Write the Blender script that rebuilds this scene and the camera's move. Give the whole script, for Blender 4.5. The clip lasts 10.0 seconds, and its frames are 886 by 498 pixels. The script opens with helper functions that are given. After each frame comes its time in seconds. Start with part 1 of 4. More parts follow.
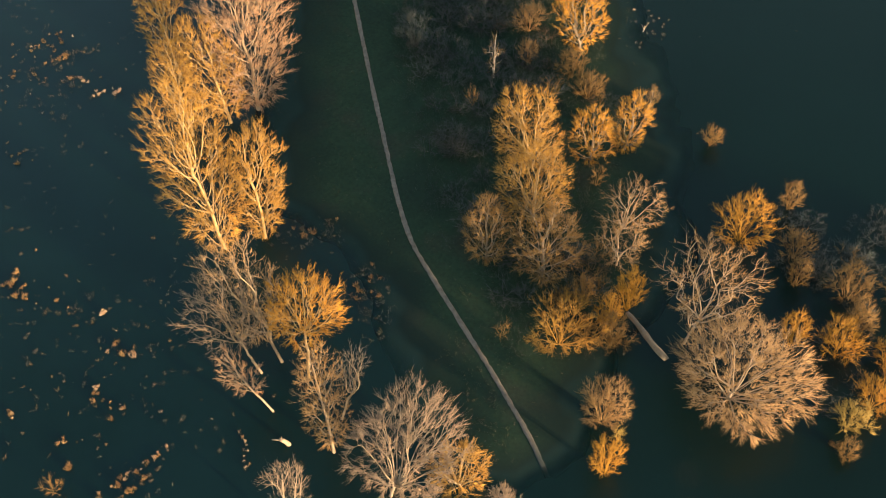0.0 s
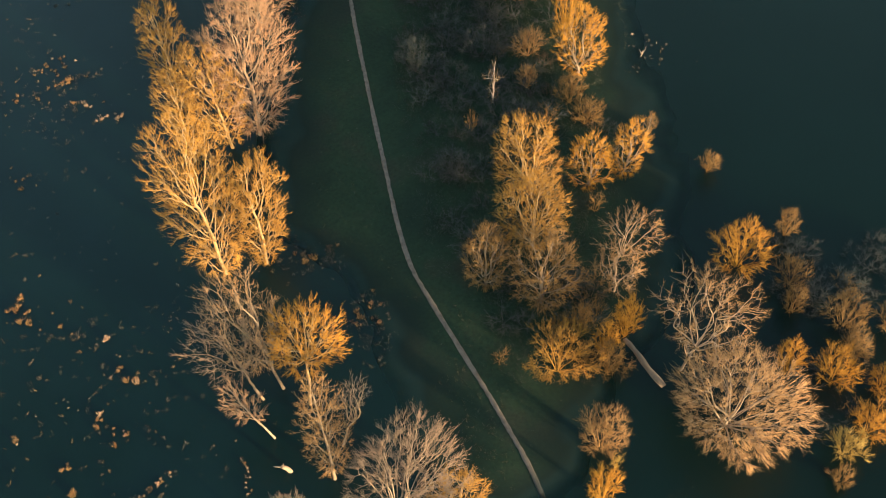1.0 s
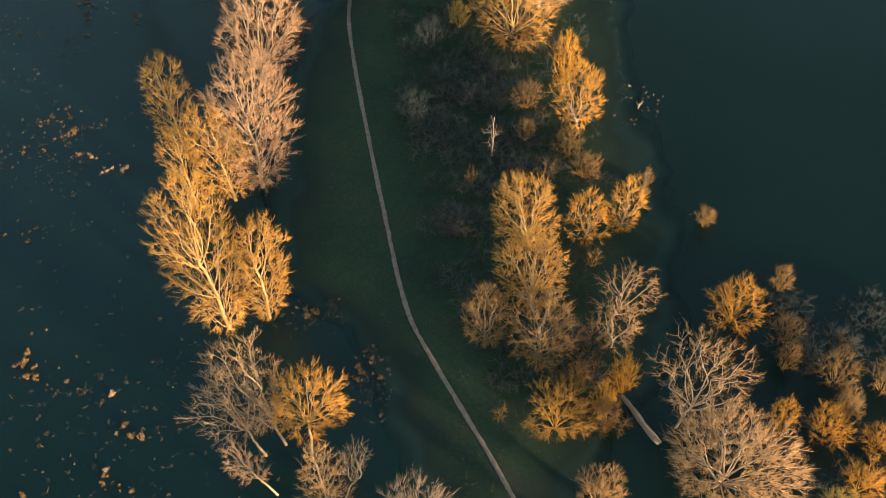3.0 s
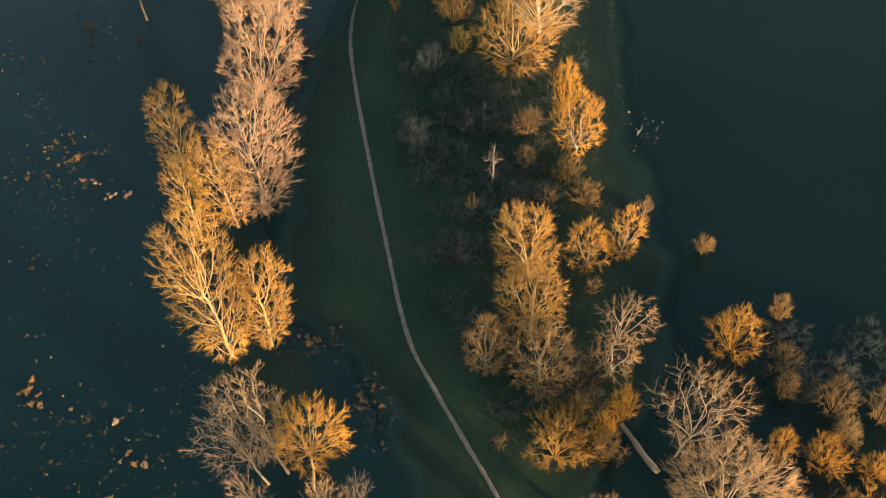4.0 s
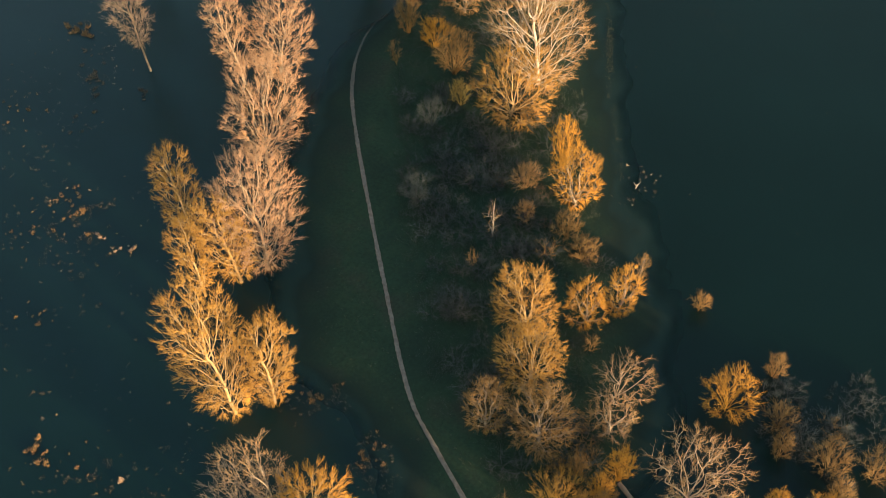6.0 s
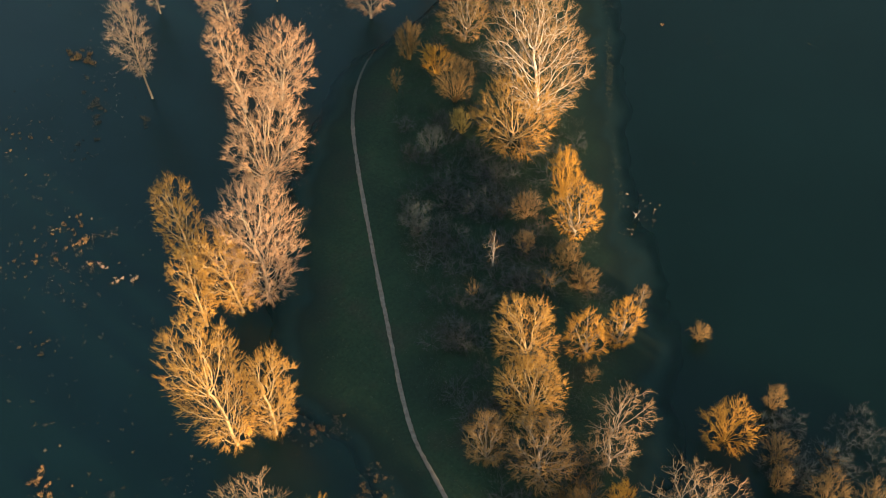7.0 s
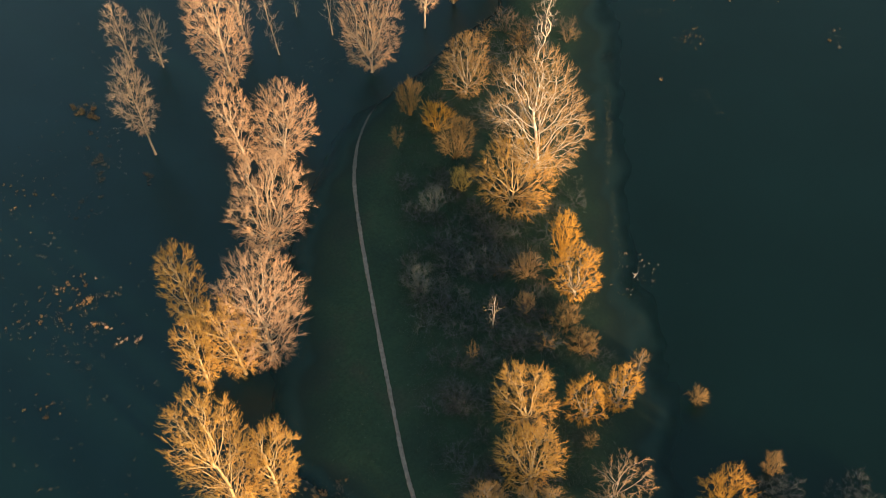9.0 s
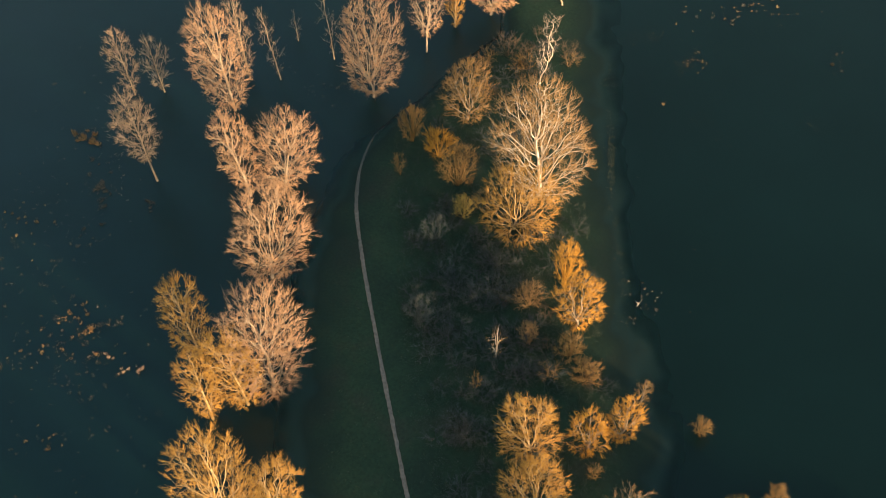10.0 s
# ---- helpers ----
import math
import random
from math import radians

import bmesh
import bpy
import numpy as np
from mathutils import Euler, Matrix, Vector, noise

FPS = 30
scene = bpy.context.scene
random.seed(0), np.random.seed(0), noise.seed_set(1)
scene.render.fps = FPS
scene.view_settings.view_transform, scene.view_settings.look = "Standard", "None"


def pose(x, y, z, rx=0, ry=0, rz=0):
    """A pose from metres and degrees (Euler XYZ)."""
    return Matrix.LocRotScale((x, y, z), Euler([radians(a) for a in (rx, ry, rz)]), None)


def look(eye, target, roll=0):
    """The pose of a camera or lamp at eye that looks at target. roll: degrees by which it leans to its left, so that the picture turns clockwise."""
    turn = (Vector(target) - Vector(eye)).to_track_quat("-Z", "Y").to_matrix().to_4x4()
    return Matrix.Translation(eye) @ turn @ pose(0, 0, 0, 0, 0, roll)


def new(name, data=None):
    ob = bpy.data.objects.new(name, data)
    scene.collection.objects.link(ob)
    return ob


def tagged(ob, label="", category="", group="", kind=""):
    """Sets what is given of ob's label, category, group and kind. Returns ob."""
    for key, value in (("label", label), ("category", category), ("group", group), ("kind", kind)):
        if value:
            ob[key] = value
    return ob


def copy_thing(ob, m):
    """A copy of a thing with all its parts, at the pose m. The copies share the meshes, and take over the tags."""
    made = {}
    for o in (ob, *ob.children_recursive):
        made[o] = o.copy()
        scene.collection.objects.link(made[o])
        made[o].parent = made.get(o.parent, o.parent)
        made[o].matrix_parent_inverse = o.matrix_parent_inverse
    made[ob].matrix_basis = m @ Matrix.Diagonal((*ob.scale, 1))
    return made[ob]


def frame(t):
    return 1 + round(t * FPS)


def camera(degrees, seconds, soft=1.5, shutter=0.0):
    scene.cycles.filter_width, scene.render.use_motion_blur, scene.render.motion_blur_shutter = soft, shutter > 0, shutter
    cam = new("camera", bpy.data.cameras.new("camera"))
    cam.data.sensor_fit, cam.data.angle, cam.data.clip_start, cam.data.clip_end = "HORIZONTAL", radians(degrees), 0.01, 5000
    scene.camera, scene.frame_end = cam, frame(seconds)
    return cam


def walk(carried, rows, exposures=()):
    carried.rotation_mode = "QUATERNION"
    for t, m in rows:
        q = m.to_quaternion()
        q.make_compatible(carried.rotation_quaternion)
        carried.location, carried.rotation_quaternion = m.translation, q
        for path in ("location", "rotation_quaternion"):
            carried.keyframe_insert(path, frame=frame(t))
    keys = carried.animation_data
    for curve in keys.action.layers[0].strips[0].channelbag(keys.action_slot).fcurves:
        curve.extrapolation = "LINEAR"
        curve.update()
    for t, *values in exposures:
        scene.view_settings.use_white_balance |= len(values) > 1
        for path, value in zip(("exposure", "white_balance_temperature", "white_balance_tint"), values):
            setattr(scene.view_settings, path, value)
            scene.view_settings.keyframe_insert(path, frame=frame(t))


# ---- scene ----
cam = camera(41.86, 10.0, soft=1.0)
PATH = [
    (0, (-0.000, -0.000, 80.000), (-0.023, 56.656, -2.402), -2.73),
    (0.5, (0.057, 0.600, 81.068), (0.047, 57.243, -1.343), -2.73),
    (1, (0.109, 1.282, 82.128), (0.109, 57.889, -0.307), -2.73),
    (1.5, (0.189, 1.902, 83.149), (0.172, 58.538, 0.734), -2.71),
    (2, (0.258, 2.652, 84.205), (0.245, 59.297, 1.795), -2.73),
    (2.5, (0.339, 3.459, 85.207), (0.313, 60.088, 2.786), -2.72),
    (4, (0.445, 5.824, 88.332), (0.378, 62.452, 5.911), -2.69),
    (4.5, (0.515, 6.682, 89.312), (0.434, 63.300, 6.884), -2.68),
    (5, (0.568, 7.474, 90.279), (0.489, 64.140, 7.883), -2.70),
    (5.5, (0.600, 8.308, 91.324), (0.531, 65.006, 8.952), -2.71),
    (7, (0.703, 11.260, 94.547), (0.655, 67.973, 12.185), -2.73),
    (7.5, (0.743, 12.316, 95.605), (0.705, 69.030, 13.243), -2.73),
    (8, (0.799, 13.371, 96.697), (0.766, 70.088, 14.337), -2.74),
    (8.5, (0.852, 14.481, 97.792), (0.818, 71.190, 15.426), -2.74),
    (9, (0.890, 15.617, 98.890), (0.860, 72.336, 16.531), -2.74),
    (9.5, (0.870, 16.813, 99.768), (0.849, 73.572, 17.438), -2.75),
    (10, (0.732, 18.085, 100.280), (0.733, 74.865, 17.963), -2.78),
]
walk(cam, [(t, look(eye, target, roll)) for t, eye, target, roll in PATH])

# ---- light ----
SUN_FROM = Vector((0.743, -0.669, 0.0)).normalized()
SUN_UP = 4.5
scene.view_settings.exposure = 2.12

world = bpy.data.worlds.new("sky")
scene.world = world
world.use_nodes = True
wn, wl = world.node_tree.nodes, world.node_tree.links
wn.clear()
sky = wn.new("ShaderNodeTexSky")
sky.sky_type, sky.sun_disc = "NISHITA", False
sky.sun_elevation = radians(SUN_UP)
sky.sun_rotation = math.atan2(SUN_FROM.x, SUN_FROM.y)
sky.air_density, sky.dust_density, sky.ozone_density = 1.0, 0.4, 1.0
bg, wo = wn.new("ShaderNodeBackground"), wn.new("ShaderNodeOutputWorld")
bg.inputs["Strength"].default_value = 0.20
wl.new(sky.outputs["Color"], bg.inputs["Color"])
wl.new(bg.outputs["Background"], wo.inputs["Surface"])

sun_data = bpy.data.lights.new("sun", "SUN")
sun_data.energy, sun_data.angle, sun_data.color = 4.9, radians(1.5), (1.0, 0.727, 0.43)
sun = new("sun", sun_data)
sun_eye = SUN_FROM * math.cos(radians(SUN_UP)) + Vector((0, 0, math.sin(radians(SUN_UP))))
sun.matrix_world = look(sun_eye * 300, (0, 0, 0))


# ---- materials ----
def material(name):
    m = bpy.data.materials.new(name)
    m.use_nodes = True
    nodes, links = m.node_tree.nodes, m.node_tree.links
    return m, nodes, links, nodes["Principled BSDF"]


def noise_ramp(nodes, links, scale, colours, detail=6.0, rough=0.6, coords=None):
    tex = nodes.new("ShaderNodeTexNoise")
    tex.inputs["Scale"].default_value = scale
    tex.inputs["Detail"].default_value = detail
    tex.inputs["Roughness"].default_value = rough
    if coords:
        links.new(coords, tex.inputs["Vector"])
    ramp = nodes.new("ShaderNodeValToRGB")
    ramp.color_ramp.elements[0].position, ramp.color_ramp.elements[1].position = colours[0][0], colours[-1][0]
    ramp.color_ramp.elements[0].color = (*colours[0][1], 1)
    ramp.color_ramp.elements[1].color = (*colours[-1][1], 1)
    for at, colour in colours[1:-1]:
        ramp.color_ramp.elements.new(at).color = (*colour, 1)
    links.new(tex.outputs["Fac"], ramp.inputs["Fac"])
    return tex, ramp


def bump(nodes, links, height, target, strength, distance):
    b = nodes.new("ShaderNodeBump")
    b.inputs["Strength"].default_value, b.inputs["Distance"].default_value = strength, distance
    links.new(height, b.inputs["Height"])
    links.new(b.outputs["Normal"], target.inputs["Normal"])


def bark_material(name, dark, light):
    """Furrowed bark: stretched noise along the stem, lichen at a larger scale."""
    m, nodes, links, bsdf = material(name)
    coord = nodes.new("ShaderNodeTexCoord").outputs["Object"]
    mapping = nodes.new("ShaderNodeMapping")
    mapping.inputs["Scale"].default_value = (6, 6, 1.2)
    links.new(coord, mapping.inputs["Vector"])
    tex, ramp = noise_ramp(nodes, links, 2.0, [(0.3, dark), (0.7, light)], coords=mapping.outputs["Vector"])
    links.new(ramp.outputs["Color"], bsdf.inputs["Base Color"])
    bsdf.inputs["Roughness"].default_value = 0.9
    bump(nodes, links, tex.outputs["Fac"], bsdf, 0.6, 0.05)
    return m


def twig_material(name, first, second, tips=None):
    """Thin shoots, each of its own shade, drifting in tone through the crown."""
    m, nodes, links, bsdf = material(name)
    geo = nodes.new("ShaderNodeNewGeometry")
    mix = nodes.new("ShaderNodeMix")
    mix.data_type = "RGBA"
    mix.inputs["A"].default_value, mix.inputs["B"].default_value = (*first, 1), (*second, 1)
    links.new(geo.outputs["Random Per Island"], mix.inputs["Factor"])
    coord = nodes.new("ShaderNodeTexCoord").outputs["Object"]
    tex, ramp = noise_ramp(nodes, links, 0.5, [(0.3, (0.65, 0.65, 0.65)), (0.7, (1.1, 1.1, 1.1))], 3.0, coords=coord)
    mul = nodes.new("ShaderNodeMix")
    mul.data_type, mul.blend_type = "RGBA", "MULTIPLY"
    mul.inputs["Factor"].default_value = 1.0
    links.new(mix.outputs["Result"], mul.inputs["A"])
    links.new(ramp.outputs["Color"], mul.inputs["B"])
    links.new(mul.outputs["Result"], bsdf.inputs["Base Color"])
    bsdf.inputs["Roughness"].default_value = 0.75
    return m


bark_pale = bark_material("pale_bark", (0.14, 0.10, 0.07), (0.34, 0.25, 0.17))
bark_brown = bark_material("brown_bark", (0.11, 0.08, 0.054), (0.26, 0.185, 0.12))
bark_gold = bark_material("golden_bark", (0.165, 0.105, 0.046), (0.42, 0.272, 0.125))
bark_birch = bark_material("birch_bark", (0.26, 0.20, 0.15), (0.58, 0.48, 0.38))
bark_dull = bark_material("dull_bark", (0.045, 0.034, 0.024), (0.12, 0.085, 0.055))
TWIGS = {
    "gold": twig_material("golden_twigs", (0.46, 0.234, 0.027), (0.29, 0.140, 0.018)),
    "tan": twig_material("tan_twigs", (0.47, 0.262, 0.135), (0.31, 0.17, 0.086)),
    "honey": twig_material("honey_twigs", (0.45, 0.262, 0.110), (0.29, 0.165, 0.066)),
    "grey": twig_material("grey_twigs", (0.24, 0.18, 0.125), (0.14, 0.105, 0.075)),
    "amber": twig_material("amber_twigs", (0.53, 0.248, 0.011), (0.35, 0.156, 0.009)),
    "russet": twig_material("russet_twigs", (0.275, 0.148, 0.032), (0.15, 0.080, 0.020)),
    "olive": twig_material("olive_twigs", (0.42, 0.27, 0.05), (0.26, 0.17, 0.035)),
    "ash": twig_material("ashen_twigs", (0.33, 0.22, 0.14), (0.19, 0.125, 0.08)),
    "wheat": twig_material("wheaten_twigs", (0.34, 0.19, 0.062), (0.20, 0.108, 0.035)),
    # grey-green, darkened: the scrub's shade is put into the colour
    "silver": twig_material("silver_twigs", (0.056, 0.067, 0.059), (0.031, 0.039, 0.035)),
    "bramble": twig_material("bramble_twigs", (0.105, 0.062, 0.026), (0.058, 0.036, 0.018)),
    # near black: deep shade over the scrub is put into the twig colour
    "dark": twig_material("shade_dark_twigs", (0.041, 0.044, 0.039), (0.023, 0.028, 0.026)),
}


def grass_material():
    m, nodes, links, bsdf = material("rough_grass")
    coord = nodes.new("ShaderNodeTexCoord").outputs["Object"]
    _, wide = noise_ramp(nodes, links, 0.14, [(0.32, (0.0155, 0.0275, 0.0185)), (0.52, (0.0195, 0.036, 0.021)), (0.72, (0.030, 0.032, 0.023))], 5.0, coords=coord)
    fine, small = noise_ramp(nodes, links, 3.5, [(0.3, (0.68, 0.68, 0.68)), (0.72, (1.22, 1.2, 1.12))], 8.0, 0.7, coord)
    mul = nodes.new("ShaderNodeMix")
    mul.data_type, mul.blend_type = "RGBA", "MULTIPLY"
    mul.inputs["Factor"].default_value = 1.0
    links.new(wide.outputs["Color"], mul.inputs["A"])
    links.new(small.outputs["Color"], mul.inputs["B"])
    apart = nodes.new("ShaderNodeSeparateXYZ")
    links.new(coord, apart.inputs["Vector"])
    # wet mud towards the waterline
    by_height = nodes.new("ShaderNodeMapRange")
    by_height.inputs["From Min"].default_value, by_height.inputs["From Max"].default_value = 0.0, 0.12
    by_height.inputs["To Min"].default_value, by_height.inputs["To Max"].default_value = 1.0, 0.0
    links.new(apart.outputs["Z"], by_height.inputs["Value"])
    mud = nodes.new("ShaderNodeMix")
    mud.data_type = "RGBA"
    # mud colour brightened below the waterline to offset light the water surface blocks
    relit_mud, sunken = nodes.new("ShaderNodeMix"), nodes.new("ShaderNodeMapRange")
    relit_mud.data_type = "RGBA"
    relit_mud.inputs["A"].default_value, relit_mud.inputs["B"].default_value = (0.0085, 0.0170, 0.0140, 1), (0.0210, 0.0460, 0.0410, 1)
    sunken.inputs["From Min"].default_value, sunken.inputs["From Max"].default_value = 0.01, -0.07
    links.new(apart.outputs["Z"], sunken.inputs["Value"])
    links.new(sunken.outputs["Result"], relit_mud.inputs["Factor"])
    links.new(relit_mud.outputs["Result"], mud.inputs["B"])
    links.new(by_height.outputs["Result"], mud.inputs["Factor"])
    links.new(mul.outputs["Result"], mud.inputs["A"])
    links.new(mud.outputs["Result"], bsdf.inputs["Base Color"])
    bsdf.inputs["Roughness"].default_value = 0.95
    bsdf.inputs["Specular IOR Level"].default_value = 0.1
    bump(nodes, links, fine.outputs["Fac"], bsdf, 0.25, 0.06)
    return m


def water_material():
    m, nodes, links, bsdf = material("flood_water")
    coord = nodes.new("ShaderNodeTexCoord").outputs["Object"]
    _, ramp = noise_ramp(nodes, links, 0.035, [(0.32, (0.0007, 0.0098, 0.0070)), (0.72, (0.0034, 0.0168, 0.0148))], 6.0, 0.65, coord)
    # bluer on one side of the bank, darker and greener on the other
    apart = nodes.new("ShaderNodeSeparateXYZ")
    links.new(coord, apart.inputs["Vector"])
    side = nodes.new("ShaderNodeMapRange")
    side.inputs["From Min"].default_value, side.inputs["From Max"].default_value = -22.0, 24.0
    links.new(apart.outputs["X"], side.inputs["Value"])
    tint, mul = nodes.new("ShaderNodeMix"), nodes.new("ShaderNodeMix")
    tint.data_type = mul.data_type = "RGBA"
    mul.blend_type = "MULTIPLY"
    mul.inputs["Factor"].default_value = 1.0
    tint.inputs["A"].default_value, tint.inputs["B"].default_value = (1.05, 1.0, 1.15, 1), (0.50, 0.67, 0.56, 1)
    links.new(side.outputs["Result"], tint.inputs["Factor"])
    links.new(ramp.outputs["Color"], mul.inputs["A"])
    links.new(tint.outputs["Result"], mul.inputs["B"])
    links.new(mul.outputs["Result"], bsdf.inputs["Base Color"])
    bsdf.inputs["Roughness"].default_value = 0.32
    bsdf.inputs["IOR"].default_value = 1.33
    bsdf.inputs["Specular IOR Level"].default_value = 0.37
    tex, _ = noise_ramp(nodes, links, 2.2, [(0.3, (0, 0, 0)), (0.7, (1, 1, 1))], 3.0, coords=coord)
    bump(nodes, links, tex.outputs["Fac"], bsdf, 0.05, 0.05)
    # shallow water lets the drowned grass show
    deep = nodes.new("ShaderNodeAttribute")
    deep.attribute_name = "depth"
    fade = nodes.new("ShaderNodeMapRange")
    fade.interpolation_type = "SMOOTHSTEP"
    fade.inputs["From Min"].default_value, fade.inputs["From Max"].default_value = 0.0, 0.09
    clear, both = nodes.new("ShaderNodeBsdfTransparent"), nodes.new("ShaderNodeMixShader")
    links.new(deep.outputs["Fac"], fade.inputs["Value"])
    links.new(fade.outputs["Result"], both.inputs["Fac"])
    links.new(clear.outputs["BSDF"], both.inputs[1])
    links.new(bsdf.outputs["BSDF"], both.inputs[2])
    links.new(both.outputs["Shader"], nodes["Material Output"].inputs["Surface"])
    return m


def gravel_material():
    m, nodes, links, bsdf = material("trodden_gravel")
    coord = nodes.new("ShaderNodeTexCoord").outputs["Object"]
    tex, ramp = noise_ramp(nodes, links, 2.5, [(0.3, (0.074, 0.056, 0.042)), (0.7, (0.168, 0.132, 0.099))], 8.0, 0.7, coord)
    # darker and greener where the path runs down to the water
    apart, by_height, low_tone = nodes.new("ShaderNodeSeparateXYZ"), nodes.new("ShaderNodeMapRange"), nodes.new("ShaderNodeMix")
    links.new(coord, apart.inputs["Vector"])
    links.new(apart.outputs["Z"], by_height.inputs["Value"])
    by_height.inputs["From Min"].default_value, by_height.inputs["From Max"].default_value = 0.03, 0.13
    low_tone.data_type = "RGBA"
    low_tone.inputs["A"].default_value = (0.034, 0.038, 0.032, 1)
    links.new(by_height.outputs["Result"], low_tone.inputs["Factor"])
    links.new(ramp.outputs["Color"], low_tone.inputs["B"])
    links.new(low_tone.outputs["Result"], bsdf.inputs["Base Color"])
    bsdf.inputs["Roughness"].default_value = 0.95
    bump(nodes, links, tex.outputs["Fac"], bsdf, 0.7, 0.05)
    return m


straw_pale = twig_material("pale_straw", (0.42, 0.31, 0.21), (0.27, 0.18, 0.11))
straw_rust = twig_material("rusty_straw", (0.30, 0.18, 0.07), (0.16, 0.095, 0.04))
straw_dull = twig_material("dull_straw", (0.095, 0.080, 0.054), (0.052, 0.048, 0.034))
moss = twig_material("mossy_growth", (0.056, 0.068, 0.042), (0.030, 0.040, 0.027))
herb = twig_material("yellowed_herb", (0.06, 0.062, 0.030), (0.03, 0.036, 0.018))
grass, water, gravel = grass_material(), water_material(), gravel_material()


# ---- mesh helpers ----
def mesh_object(name, verts, faces, mat, parent=None, label="", smooth=True):
    """One mesh object from vertices and a list of arrays of faces."""
    mesh = bpy.data.meshes.new(name)
    verts = np.asarray(verts, np.float32)
    mesh.vertices.add(len(verts))
    mesh.vertices.foreach_set("co", verts.ravel())
    loops = np.concatenate([np.asarray(f, np.int32).ravel() for f in faces])
    totals = np.concatenate([np.full(len(f), np.asarray(f).shape[1], np.int32) for f in faces])
    mesh.loops.add(len(loops))
    mesh.loops.foreach_set("vertex_index", loops)
    mesh.polygons.add(len(totals))
    mesh.polygons.foreach_set("loop_start", np.concatenate([[0], np.cumsum(totals)[:-1]]).astype(np.int32))
    mesh.polygons.foreach_set("loop_total", totals)
    mesh.polygons.foreach_set("use_smooth", np.full(len(totals), smooth))
    mesh.update(calc_edges=True)
    mesh.materials.append(mat)
    ob = new(name, mesh)
    if parent:
        ob.parent = parent
    return tagged(ob, label) if label else ob


def unit(v):
    return v / np.maximum(np.linalg.norm(v, axis=-1, keepdims=True), 1e-9)


def tubes(lines, radii, sides=3):
    """Tapered tubes along polylines: lines (n, k, 3), radii (n, k). Returns vertices and faces."""
    n, k, _ = lines.shape
    way = unit(lines[:, -1] - lines[:, 0])
    side = np.where(np.abs(way[:, 2:3]) < 0.9, [[0.0, 0.0, 1.0]], [[1.0, 0.0, 0.0]])
    e1 = unit(np.cross(way, side))
    e2 = np.cross(way, e1)
    angle = np.linspace(0, 2 * np.pi, sides, endpoint=False)
    ring = np.cos(angle)[:, None] * e1[:, None] + np.sin(angle)[:, None] * e2[:, None]
    verts = lines[:, :, None] + radii[:, :, None, None] * ring[:, None]
    index = np.arange(n * k * sides).reshape(n, k, sides)
    nxt = np.roll(index, -1, 2)
    quads = np.stack([index[:, :-1], nxt[:, :-1], nxt[:, 1:], index[:, 1:]], -1).reshape(-1, 4)
    caps = index[:, -1].reshape(-1, sides)
    return verts.reshape(-1, 3), [quads, caps] if sides > 2 else [quads]


def spikes(start, end, radius):
    """Three-sided thorns from start to end: the finest twigs."""
    n = len(start)
    way = unit(end - start)
    side = np.where(np.abs(way[:, 2:3]) < 0.9, [[0.0, 0.0, 1.0]], [[1.0, 0.0, 0.0]])
    e1 = unit(np.cross(way, side))
    e2 = np.cross(way, e1)
    r = np.broadcast_to(np.asarray(radius, float).reshape(-1, 1), (n, 1))
    corners = [start + r * (np.cos(a) * e1 + np.sin(a) * e2) for a in (0, 2.094, 4.189)]
    verts = np.stack([*corners, end], 1).reshape(-1, 3)
    base = np.arange(n)[:, None] * 4
    faces = np.concatenate([base + f for f in ([0, 1, 3], [1, 2, 3], [2, 0, 3])])
    return verts, [faces]


def joined(pieces):
    verts, faces, off = [], {}, 0
    for v, fs in pieces:
        for f in fs:
            faces.setdefault(f.shape[1], []).append(f + off)
        verts.append(v)
        off += len(v)
    return np.concatenate(verts), [np.concatenate(f) for f in faces.values()]


# ---- trees ----
def to_edge(start, way, centre, radii):
    """How far it is from each start along its way to the crown's egg-shaped edge."""
    p, d = (start - centre) / radii, way / radii
    a, b, c = (d * d).sum(-1), (p * d).sum(-1), (p * p).sum(-1) - 1
    inner = b * b - a * c
    far = (-b + np.sqrt(np.maximum(inner, 0))) / np.maximum(a, 1e-9)
    return np.where(inner > 0, np.maximum(far, 0.0), 0.25 * radii[0])


